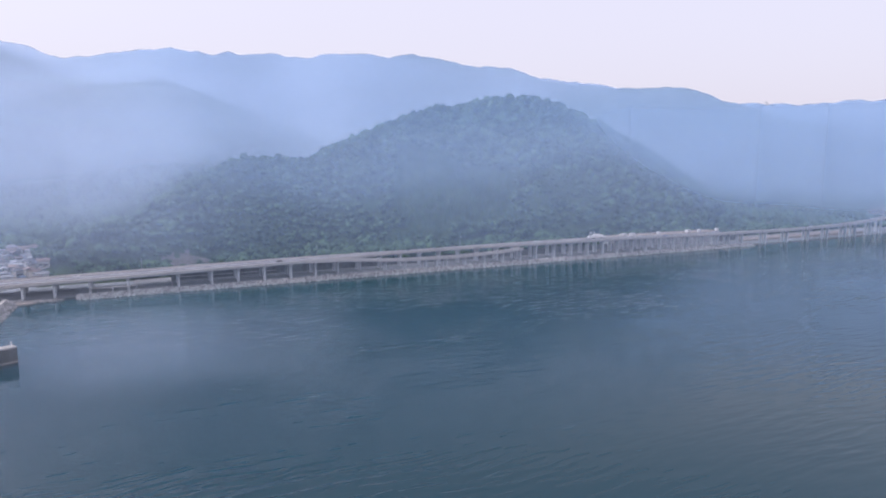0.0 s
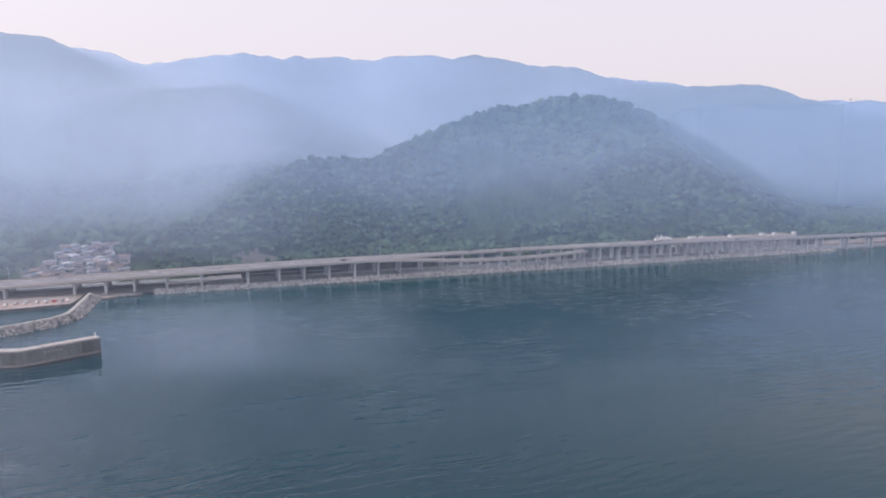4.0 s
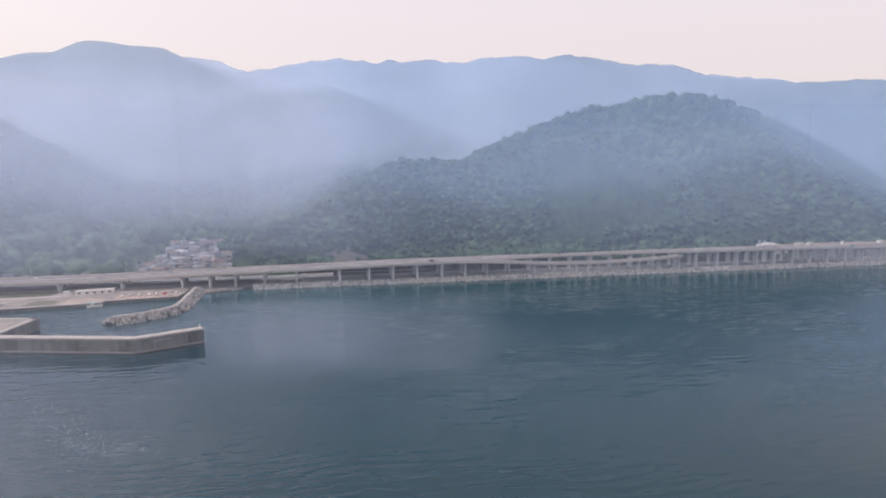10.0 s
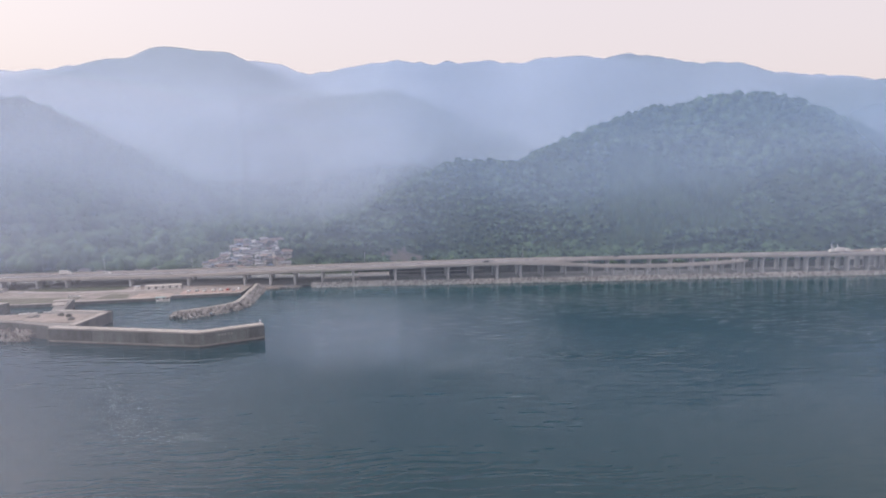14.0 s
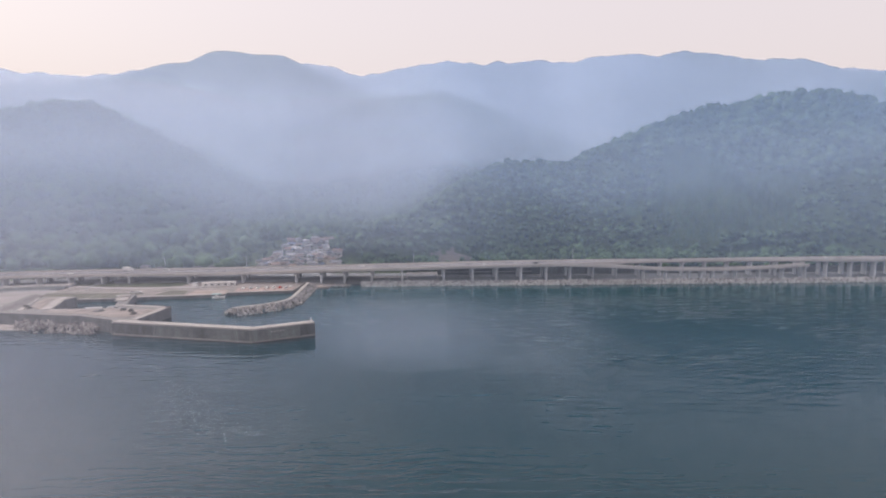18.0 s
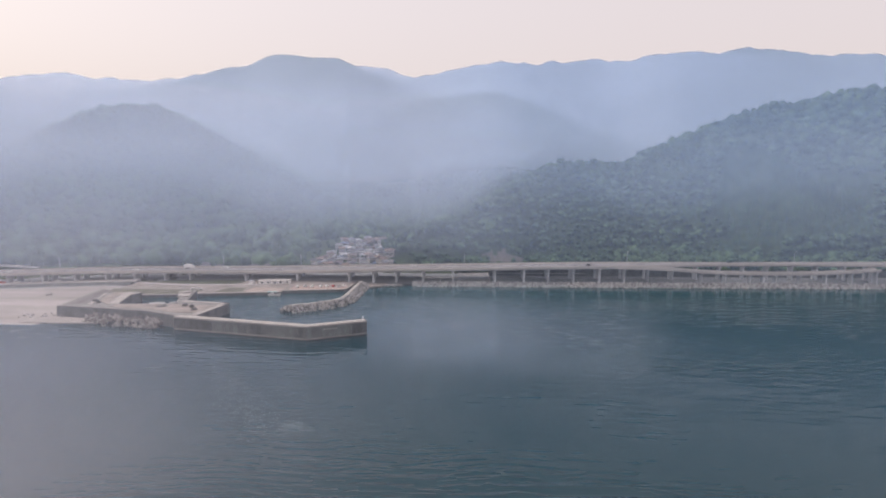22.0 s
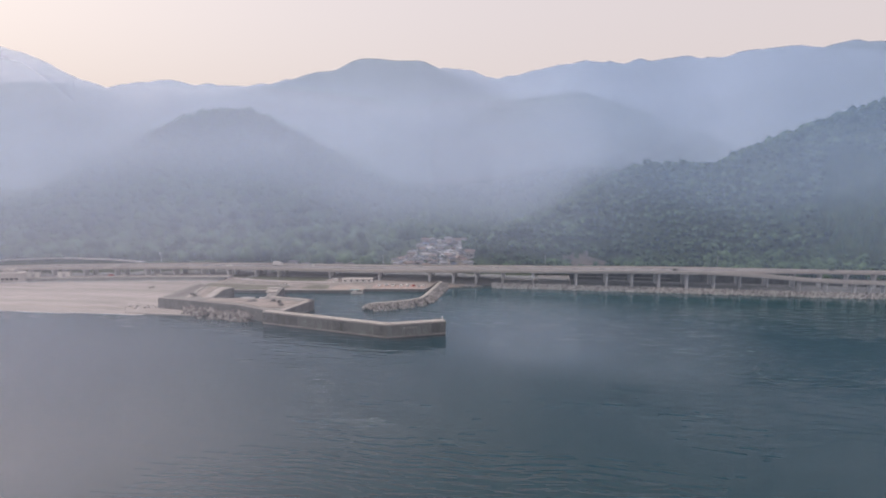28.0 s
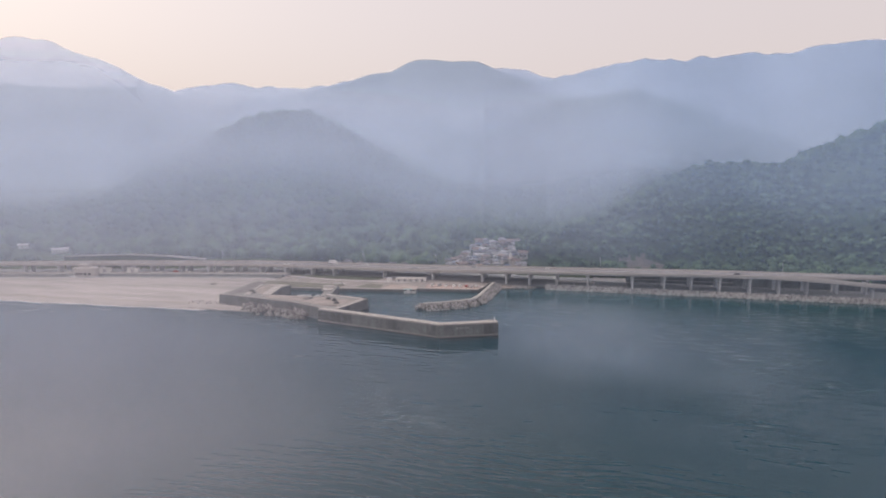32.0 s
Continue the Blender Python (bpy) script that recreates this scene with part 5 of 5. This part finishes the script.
homes = []
st = np.random.RandomState(5)
hy = st.uniform(514, 650, 2500)
hx = hy * np.tan(np.radians(st.uniform(-13.6, -4.6, 2500)))
skirt = -13.6 + 3.2 * np.clip((hy - 522) / 120, 0, 1) + 1.3 * value_noise(hy / 14, hx / 14, 41)
hx = np.where(np.degrees(np.arctan2(hx, hy)) < skirt, 0.0, hx)
for x, y, z in zip(hx.tolist(), hy.tolist(), land_z(hx, hy).tolist()):
    if z > 9.5 + 0.085 * (y - 500) or x > -43 or (y < 545 and x > -62) or len(homes) > 160:
        continue
    if all((x - p) ** 2 + (y - q) ** 2 > 49 for p, q, _ in homes):
        homes.append((x, y, z))
homes += [(x, 511 + rngh.uniform(-2, 3), ground_at(x, 511)) for x in (-212, -200, -186, -172, -160, -151)]
for x, y, z in homes:
    k = rngh.randrange(len(protos))
    m = pose(x, y, z + 0.2, 0, 0, rngh.choice((12, 102, 192, 282, -20, 55)) + rngh.uniform(-14, 14))
    if first[k]:
        protos[k].matrix_basis = m
        first[k] = False
    else:
        q = rngh.uniform(0.8, 1.25)
        copy_thing(protos[k], m @ Matrix.Diagonal((q, rngh.uniform(0.85, 1.2) * q, rngh.uniform(0.85, 1.2), 1)))

# long white harbour building
hall = thing("harbour_building", "long low white harbour building with a flat roof and dark windows", "building", at=(-139, 461, 1.9), turn=0.17)
part("wall", Shape().box(0, 0, 0, 23, 6, 2.5), PLASTER, hall)
part("roof", Shape().box(0, 0, 2.504, 23.6, 6.6, 0.25), CONCRETE_PALE, hall)
for k in range(5):
    win = part("window", Shape().box(-9 + k * 4.5, -3.02, 0.9, 1.9, 0.1, 1.1), CONCRETE, hall)
    part("pane", Shape().box(-9 + k * 4.5, -3.06, 1.0, 1.7, 0.1, 0.9), GLASS_DARK, win)
hut = thing("hut", "small white hut beside the harbour building", "hut", at=(-155.5, 458, 1.9))
part("wall", Shape().box(0, 0, 0, 3.4, 3, 2.6), PLASTER, hut)
part("roof", Shape().box(0, 0, 2.604, 3.8, 3.4, 0.25), CONCRETE, hut)

# beach house: rounded white front on the beach road
bh = thing("beach_house", "pale rounded beach building with a flat roof", "building", at=(-398, 419, 2.6), turn=0.24)
ring = [(10 * math.cos(a), 5 * math.sin(a)) for a in np.linspace(0, 2 * math.pi, 20, endpoint=False)]
ring = [(max(-9.2, min(9.2, x)), y) for x, y in ring]
part("wall", Shape().prism(ring, 0, 6.0), CONCRETE_PALE, bh, recalc=True)
part("roof", Shape().prism([(x * 1.06, y * 1.08) for x, y in ring], 6.004, 6.6), CONCRETE_PALE, bh, recalc=True)
part("terrace", Shape().box(0, -4, -2, 22, 8, 1.9), CONCRETE, bh)
part("upper_floor", Shape().box(-2, 1.4, 6.604, 8, 4.5, 2.0), CONCRETE_PALE, bh)
part("upper_roof", Shape().box(-2, 1.4, 8.608, 8.8, 5.3, 0.3), CONCRETE_PALE, bh)
for k in range(4):
    part("window", Shape().box(-5 + k * 3.3, -5.0, 1.2, 2.2, 0.5, 1.8), GLASS_DARK, bh)
for x, w in ((-393, 9), (-371, 9)):
    sh = thing("storage_shed", "white boxy storage shed under the viaduct", "shed", at=(x, deck_near(x) + 0.4, 3.58), turn=heading(x))
    part("wall", Shape().box(0, 0, 0, w, 4, 3.6), PLASTER, sh)
    part("roof", Shape().box(0, 0, 3.604, w + 0.6, 4.6, 0.2), ROOFS[5], sh)
    part("shutter", Shape().box(0, -2.03, 0, 2.6, 0.1, 2.6), STEEL, sh)

# white sheds on the western slope
for x, y, w, h in ((-512, 508, 15, 4.0), (-566, 517, 9, 3.8)):
    z = ground_at(x, y)
    g = thing("farm_shed", "white farm shed on the misty western slope", "shed", at=(x, y, z - 0.3), turn=0.75)
    part("wall", Shape().box(0, 0, 0, w, 6, h), PLASTER, g)
    part("roof", Shape().add([(-w / 2 - 0.4, -3.4, h), (w / 2 + 0.4, -3.4, h), (w / 2 + 0.4, 3.4, h), (-w / 2 - 0.4, 3.4, h), (-w / 2 - 0.4, 0, h + 1.3), (w / 2 + 0.4, 0, h + 1.3)], [(3, 2, 1, 0), (0, 1, 5, 4), (2, 3, 4, 5), (1, 2, 5), (3, 0, 4)]), ROOFS[5], g)

# small fishing boat by the quay
boat = thing("fishing_boat", "small fishing boat with a pale teal awning moored at the quay", "boat", at=(-129, 424.6, 0.1), turn=0.14)
TEAL = material("teal_canvas", (0.30, 0.48, 0.50), 0.8, vary=0.1, scale=1)
hull = []
for x, w, z in ((-4, 1.1, 0.9), (-2, 1.35, 0.8), (1, 1.35, 0.85), (3, 0.9, 1.1), (4.4, 0.08, 1.5)):
    hull.append([(x, -w, z), (x, -w * 0.7, -0.35), (x, w * 0.7, -0.35), (x, w, z)])
part("hull", Shape().sweep(hull), PLASTER, boat, recalc=True)
part("wheelhouse", Shape().box(-1.2, 0, 0.7, 1.8, 1.6, 1.6), PLASTER, boat)
part("awning", Shape().box(-1.2, 0, 2.7, 6.0, 2.7, 0.15), TEAL, boat, "pale teal awning")
for sx in (-3.9, 1.5):
    for sy in (-1.1, 1.1):
        part("awning_post", Shape().tube((sx, sy, 0.7), (sx, sy, 2.7), 0.05, 6), STEEL, boat)
skiff = thing("skiff", "small open white skiff moored in the inner basin", "boat", "skiffs", at=(-194.5, 396.8, 0.1), turn=0.1)
hull = [[(x, -w, z), (x, -w * 0.6, -0.2), (x, w * 0.6, -0.2), (x, w, z)] for x, w, z in ((-2.4, 0.7, 0.55), (-1, 0.85, 0.5), (0.8, 0.8, 0.55), (2.6, 0.06, 0.9))]
part("hull", Shape().sweep(hull), PLASTER, skiff, recalc=True)
part("thwart", Shape().box(-0.4, 0, 0.56, 0.35, 1.5, 0.06), CONCRETE, skiff)
part("outboard", Shape().box(-2.5, 0, 0.2, 0.35, 0.3, 0.9), DARK_STEEL, skiff)
for x, y in ((-199, 396), (-187, 398.6)):
    copy_thing(skiff, pose(x, y, 0.1, 0, 0, 14))
# ---- woods on the hills ----
def mesh_from_arrays(name, verts, tris, smooth=True):
    me = bpy.data.meshes.new(name)
    me.vertices.add(len(verts))
    me.vertices.foreach_set("co", verts.astype(np.float32).ravel())
    me.loops.add(len(tris) * 3)
    me.loops.foreach_set("vertex_index", tris.astype(np.int32).ravel())
    me.polygons.add(len(tris))
    me.polygons.foreach_set("loop_start", np.arange(0, len(tris) * 3, 3, dtype=np.int32))
    me.polygons.foreach_set("use_smooth", np.full(len(tris), smooth))
    me.update(calc_edges=True)
    return me


def crown_lump(rng, sub):
    """An uneven leafy lump: a sphere pushed in and out by noise."""
    bm = bmesh.new()
    bmesh.ops.create_icosphere(bm, subdivisions=sub, radius=1.0)
    off = Vector((rng.uniform(0, 50), rng.uniform(0, 50), rng.uniform(0, 50)))
    v = []
    for w in bm.verts:
        k = 1 + 0.6 * noise.noise(w.co * 1.9 + off) + 0.5 * noise.noise(w.co * 4.3 + off) + rng.uniform(-0.14, 0.14)
        v.append(tuple(w.co * k))
    f = [tuple(q.index for q in g.verts) for g in bm.faces]
    bm.free()
    return np.array(v), np.array(f)


def canopy(name, spots, lumps, rng, label, mat):
    """Joins one crown lump a tree at the spots x, y, z, radius, height."""
    vs, fs, n = [], [], 0
    for x, y, z, r, h in spots:
        v, f = lumps[rng.randrange(len(lumps))]
        a = rng.uniform(0, 6.28)
        c, s = math.cos(a), math.sin(a)
        p = np.stack([x + r * (v[:, 0] * c - v[:, 1] * s), y + r * (v[:, 0] * s + v[:, 1] * c), z + h * (v[:, 2] * 0.8 + 0.6)], 1)
        vs.append(p)
        fs.append(f + n)
        n += len(v)
    me = mesh_from_arrays(name, np.concatenate(vs), np.concatenate(fs))
    me.materials.append(mat)
    return tagged(new(name, me), label, "trees", kind="stuff")


def wooded_spots(x0, x1, y0, y1, cell, rng, rmin, rmax, near, far):
    """Jittered spots on rising ground."""
    gx, gy = np.meshgrid(np.arange(x0, x1, cell), np.arange(y0, y1, cell))
    st = np.random.RandomState(rng.randrange(9999))
    x = gx.ravel() + st.uniform(-0.5, 0.5, gx.size) * cell
    y = gy.ravel() + st.uniform(-0.5, 0.5, gx.size) * cell
    z = land_z(x, y)
    inland = y - shore_y(x)
    base = 3.2 + np.clip(inland - 60, 0, 120) * 0.075 + np.clip(inland - 180, 0, 4000) * 0.045
    d = np.hypot(x, y)
    behind = np.interp(x, [-760, -600, -520, -452, -420, -380, -347, -320, -247, -160], [372, 430, 460, 480, 488, 504, 518, 518, 524, 526])
    keep = (inland > 38) & (y > np.where(x < -160, behind, 0)) & (d > near) & (d <= far)
    keep &= ~((np.hypot((x - 40) * 0.9, y - 538) < 17) & (st.uniform(0, 1, len(x)) < 0.85))
    for sx, sy in ((-512, 508), (-566, 517)):
        keep &= ~((np.abs(np.degrees(np.arctan2(x, y) - math.atan2(sx, sy))) < 1.1) & (d < math.hypot(sx, sy) + 9) & (d > math.hypot(sx, sy) - 70))
    # village clearing
    keep &= ~((x > -146) & (x < -36) & (y < 662) & (z < base + 9))
    keep &= st.uniform(0, 1, len(x)) < 0.97 + 0.25 * value_noise(x / 45, y / 45, 23)
    x, y, z = x[keep], y[keep], z[keep]
    size = value_noise(x / 30, y / 30, 17) * 0.3 + st.uniform(0.6, 1.4, len(x))
    r = np.clip(cell * 0.56 * size, rmin, rmax)
    return list(zip(x, y, z, r, r * st.uniform(0.75, 1.5, len(x))))


def leafy_crown(rng, count):
    """A broad crown: a ring of small leafy lumps round a large one, flat below."""
    vs, fs, n = [], [], 0
    for k in range(count):
        v, f = LUMPS[rng.randrange(len(LUMPS))]
        a, u = k * 2.4 + rng.uniform(-0.4, 0.4), (0.0 if k == 0 else rng.uniform(0.45, 0.8))
        q = 0.72 if k == 0 else rng.uniform(0.30, 0.50)
        vs.append(v * q + np.array([u * math.cos(a), u * math.sin(a), 0.35 - 0.6 * u * rng.random() if k else 0.1]))
        fs.append(f + n)
        n += len(v)
    return np.concatenate(vs), np.concatenate(fs)


def conifer_crown(rng):
    """A slim pointed crown in four ragged tiers."""
    v, f = [], []
    for k in range(4):
        z, r = -0.9 + 0.72 * k, 0.62 * (1 - 0.2 * k)
        n = len(v)
        for j in range(7):
            a, q = j * math.tau / 7 + k * 0.5, r * rng.uniform(0.72, 1.2)
            v.append((q * math.cos(a), q * math.sin(a), z + rng.uniform(-0.12, 0.12)))
        v.append((rng.uniform(-0.05, 0.05), rng.uniform(-0.05, 0.05), z + 1.15))
        f += [(n + j, n + (j + 1) % 7, n + 7) for j in range(7)]
    return np.array(v), np.array(f)


def stand(x, y):
    """Whether a spot lies in one of the planted conifer stands on the front hill."""
    return (value_noise(x / 105 + 3, y / 150, 31) + 0.5 * value_noise(x / 24, y / 24, 32) > 0.08) & (y - shore_y(x) > 62) & (x + 60 * value_noise(x / 40, y / 40, 33) > 110) & (np.hypot(x, y) < 760)


rngt = random.Random(77)
LUMPS = [crown_lump(rngt, 2) for _ in range(8)]
SMALL = [crown_lump(rngt, 1) for _ in range(8)]
BROAD = [leafy_crown(rngt, 6) for _ in range(7)]
MIDDLE = [leafy_crown(rngt, 3) for _ in range(6)]
FIRS = [conifer_crown(rngt) for _ in range(6)]


def split(spots):
    """Spots parted into the foot of the hill, open woods and conifer stands."""
    p = np.array(spots)
    foot = (p[:, 1] - shore_y(p[:, 0]) < 110) | (p[:, 0] < 58)
    fir = stand(p[:, 0], p[:, 1]) & ~foot
    return [q for q, k in zip(spots, foot) if k], [q for q, k, f in zip(spots, foot, fir) if not k and not f], [q for q, f in zip(spots, fir) if f]


low, _, _ = split(wooded_spots(-80, 950, 500, 765, 7.6, rngt, 3.0, 7.2, 300, 760))
canopy("foot_woods", low, BROAD, rngt, "large pale green broadleaf trees at the foot of the front hill", LEAVES)
_, middle, _ = split(wooded_spots(-80, 950, 500, 765, 6.0, rngt, 2.2, 6.4, 300, 760))
canopy("front_woods", middle, MIDDLE, rngt, "dense green broadleaf woods on the hill behind the viaduct", LEAVES)
_, _, firs = split(wooded_spots(60, 950, 500, 1000, 4.6, rngt, 2.2, 3.6, 300, 1000))
canopy("conifer_stand", [(x, y, z, r, 0.95 * r) for x, y, z, r, h in firs], FIRS, rngt, "dark planted conifers on the front hill", CONIFER)
low, middle, _ = split(wooded_spots(-200, 1000, 500, 1070, 7.2, rngt, 3, 4.8, 760, 1140))
canopy("hill_woods", low + middle, LUMPS, rngt, "dense green woods on the upper front hill", LEAVES)
spots = wooded_spots(-1000, -60, 430, 1050, 9.0, rngt, 3.5, 7.6, 430, 1080)
canopy("western_woods", spots, LUMPS, rngt, "hazy green woods on the western hill", LEAVES)
canopy("valley_woods", wooded_spots(-900, 1300, 700, 1700, 15, rngt, 4, 8, 1080, 1750), SMALL[:4], rngt, "misty woods on the inner hills", LEAVES)


# single trees along the foot of the hill
BARK = material("tree_bark", (0.11, 0.085, 0.065), 0.95, vary=0.3, scale=0.6)


def tree(rng, h):
    t = thing("tree", "broadleaf tree with a full green crown behind the viaduct", "tree", "trees along the shore road")
    trunk = Shape()
    pts = [(0, 0, -1.0, 0.34), (0.1, 0.05, h * 0.3, 0.26), (0.05, 0.2, h * 0.6, 0.15), (0.1, 0.1, h * 0.85, 0.05)]
    trunk.sweep([[(x + r * math.cos(k * math.tau / 7), y + r * math.sin(k * math.tau / 7), z) for k in range(7)] for x, y, z, r in pts])
    for k in range(5):
        a = k * 1.256 + rng.uniform(-0.3, 0.3)
        z = h * rng.uniform(0.32, 0.6)
        trunk.tube((0.05, 0.1, z), (math.cos(a) * h * 0.26, math.sin(a) * h * 0.26, z + h * 0.2), 0.1, 5, 0.03)
    part("trunk", trunk, BARK, t)
    crown = Shape()
    for k in range(16):
        a, u = rng.uniform(0, 6.28), rng.random()
        rad = h * 0.30 * math.sqrt(rng.random()) * (1.1 - 0.5 * u)
        v, f = SMALL[rng.randrange(len(SMALL))]
        q = h * rng.uniform(0.11, 0.19)
        crown.add([(rad * math.cos(a) + q * p[0], rad * math.sin(a) + q * p[1], h * (0.42 + 0.5 * u) + q * p[2] * 0.8) for p in v], [tuple(int(i) for i in g) for g in f])
    part("crown", crown, LEAVES, t, smooth=True)
    return t


kinds = [tree(rngt, h) for h in (9.5, 11.0, 12.5, 8.5)]
placed = [False] * 4
for k in range(110):
    x = rngt.uniform(-45, 640)
    y = shore_y(x) + rngt.uniform(40, 50)
    if abs(x - 40) < 12 and k % 2:
        continue
    i = rngt.randrange(4)
    m = pose(x, float(y), ground_at(x, float(y)), 0, 0, rngt.uniform(0, 360))
    if placed[i]:
        copy_thing(kinds[i], m)
    else:
        kinds[i].matrix_basis, placed[i] = m, True
for k in range(3):
    x, y = rngt.uniform(-240, -180), rngt.uniform(542, 572)
    copy_thing(kinds[rngt.randrange(4)], pose(x, y, ground_at(x, y) - 2.0, 0, 0, rngt.uniform(0, 360)))
for k in range(170):
    y = rngt.uniform(516, 668)
    x = y * math.tan(radians(rngt.uniform(-15.4, -5.4)))
    if x > -52 or any((x - p) ** 2 + (y - q) ** 2 < 12 for p, q, _ in homes):
        continue
    o = copy_thing(kinds[rngt.randrange(4)], pose(x, y, ground_at(x, y) - 0.5, 0, 0, rngt.uniform(0, 360)))
    o.scale = (0.42, 0.42, 0.42)
    tagged(o, "small green garden tree among the village houses", group="village trees")
# ---- road works and the headland in the east ----
yard = thing("work_yard", "pale earth work yard on a terrace behind the viaduct", "yard")
part("terrace_wall", Shape().prism([(430, 492), (580, 491.5), (580, 510), (430, 510)], 1, 14.4), CONCRETE, yard)
part("yard_surface", Shape().prism([(430, 492), (580, 491.5), (580, 510), (430, 510)], 14.404, 14.6), EARTH, yard)
for x, w in ((446, 8), (458, 6), (494, 3), (536, 5), (553, 3), (580, 4)):
    s = thing("site_cabin", "white site cabin on the work yard", "cabin", "site cabins", at=(x, 496, 14.6))
    part("wall", Shape().box(0, 0, 0, w, 2.6, 2.6), PLASTER, s)
    part("roof", Shape().box(0, 0, 2.604, w + 0.3, 2.9, 0.15), CONCRETE_PALE, s)
    part("window", Shape().box(w * 0.15, -1.33, 1.0, 1.2, 0.1, 0.9), GLASS_DARK, s)

rig = thing("work_rig", "white construction rig with thin masts parked at the viaduct edge", "construction vehicle", at=(401, deck_far(401) - 3.2, deck_z(401) + 0.08))
part("bed", Shape().box(0, 0, 1.0, 20, 2.4, 0.9), PAINT["white"], rig)
part("cab", outline_body([(-10.5, 0.6), (-7.8, 0.6), (-7.8, 3.0), (-10.1, 3.0), (-10.6, 1.8)], 2.3, 0.1), PAINT["white"], rig, recalc=True)
part("tank", Shape().tube((-5, 0, 2.9), (3, 0, 2.9), 1.05, 12), PAINT["white"], rig)
part("hopper", Shape().box(6, 0, 1.9, 4, 2.2, 1.4, taper=0.7), PAINT["white"], rig)
for x, h, l in ((-9, 4.6, 0.1), (-6.2, 4.4, -0.25), (-4.2, 4.8, 0.2), (-2.2, 3.6, -0.3)):
    part("mast", Shape().tube((x, 0, 1.9), (x + l * h, 0, 1.9 + h), 0.28, 6, 0.18), PAINT["white"], rig)
part("boom", Shape().tube((-3, 0, 4.4), (7, 0, 3.6), 0.2, 6), PAINT["white"], rig)
wheels(rig, (-9, -5, -3.6, 5, 6.4), 2.4, 0.5)

strip_wall = thing("hillside_wall", "pale pinkish retaining wall at the foot of the eastern hill", "retaining wall")
for k in range(9):
    x = 740 + k * 17
    part("wall_panel", Shape().box(x, 560 + 0.1 * k, 2, 16.8, 1.0, 9 + 1.2 * math.sin(k * 1.3)), CONCRETE_WARM, strip_wall)
bank = thing("eastern_quay", "pale concrete shore bank under the eastern piers", "sea wall")
for k in range(16):
    x = 604 + k * 14
    part("bank_block", Shape().sweep([[(q, 481, -2), (q, 500, -2), (q, 500, 4.6), (q, 484, 3.6)] for q in (x, x + 13.9)]), CONCRETE_WARM, bank)
head = thing("headland_slope", "steep pale concrete slope protection on the headland", "slope protection")
for k in range(7):
    a, b = 985 + k * 22, 1006.8 + k * 22
    h = 24 + 0.5 * k
    part("slope_panel", Shape().sweep([[(q, 514, -2), (q, 575, -2), (q, 570, h), (q, 536, h), (q, 518, 6)] for q in (a, b)]), CONCRETE_WARM, head)

pylon_at = (1311, 1002)
pylon = thing("power_pylon", "slender pale lattice power pylon on the eastern ridge", "pylon", at=(*pylon_at, ground_at(*pylon_at) - 1))
for sx, sy in ((-1, -1), (1, -1), (1, 1), (-1, 1)):
    part("leg", Shape().tube((sx * 4, sy * 4, 0), (sx * 0.6, sy * 0.6, 46), 0.35, 5, 0.2), STEEL, pylon)
for z, w in ((30, 8), (36, 7), (42, 5.5)):
    part("crossarm", Shape().box(0, 0, z, 2 * w, 0.7, 0.7), STEEL, pylon)
for i in range(6):
    z0, z1 = i * 7, i * 7 + 7
    w0, w1 = 4 - 3.4 * z0 / 46, 4 - 3.4 * z1 / 46
    part("brace", Shape().tube((-w0, -w0, z0), (w1, -w1, z1), 0.15, 4), STEEL, pylon)
    part("brace", Shape().tube((w0, -w0, z0), (-w1, -w1, z1), 0.15, 4), STEEL, pylon)
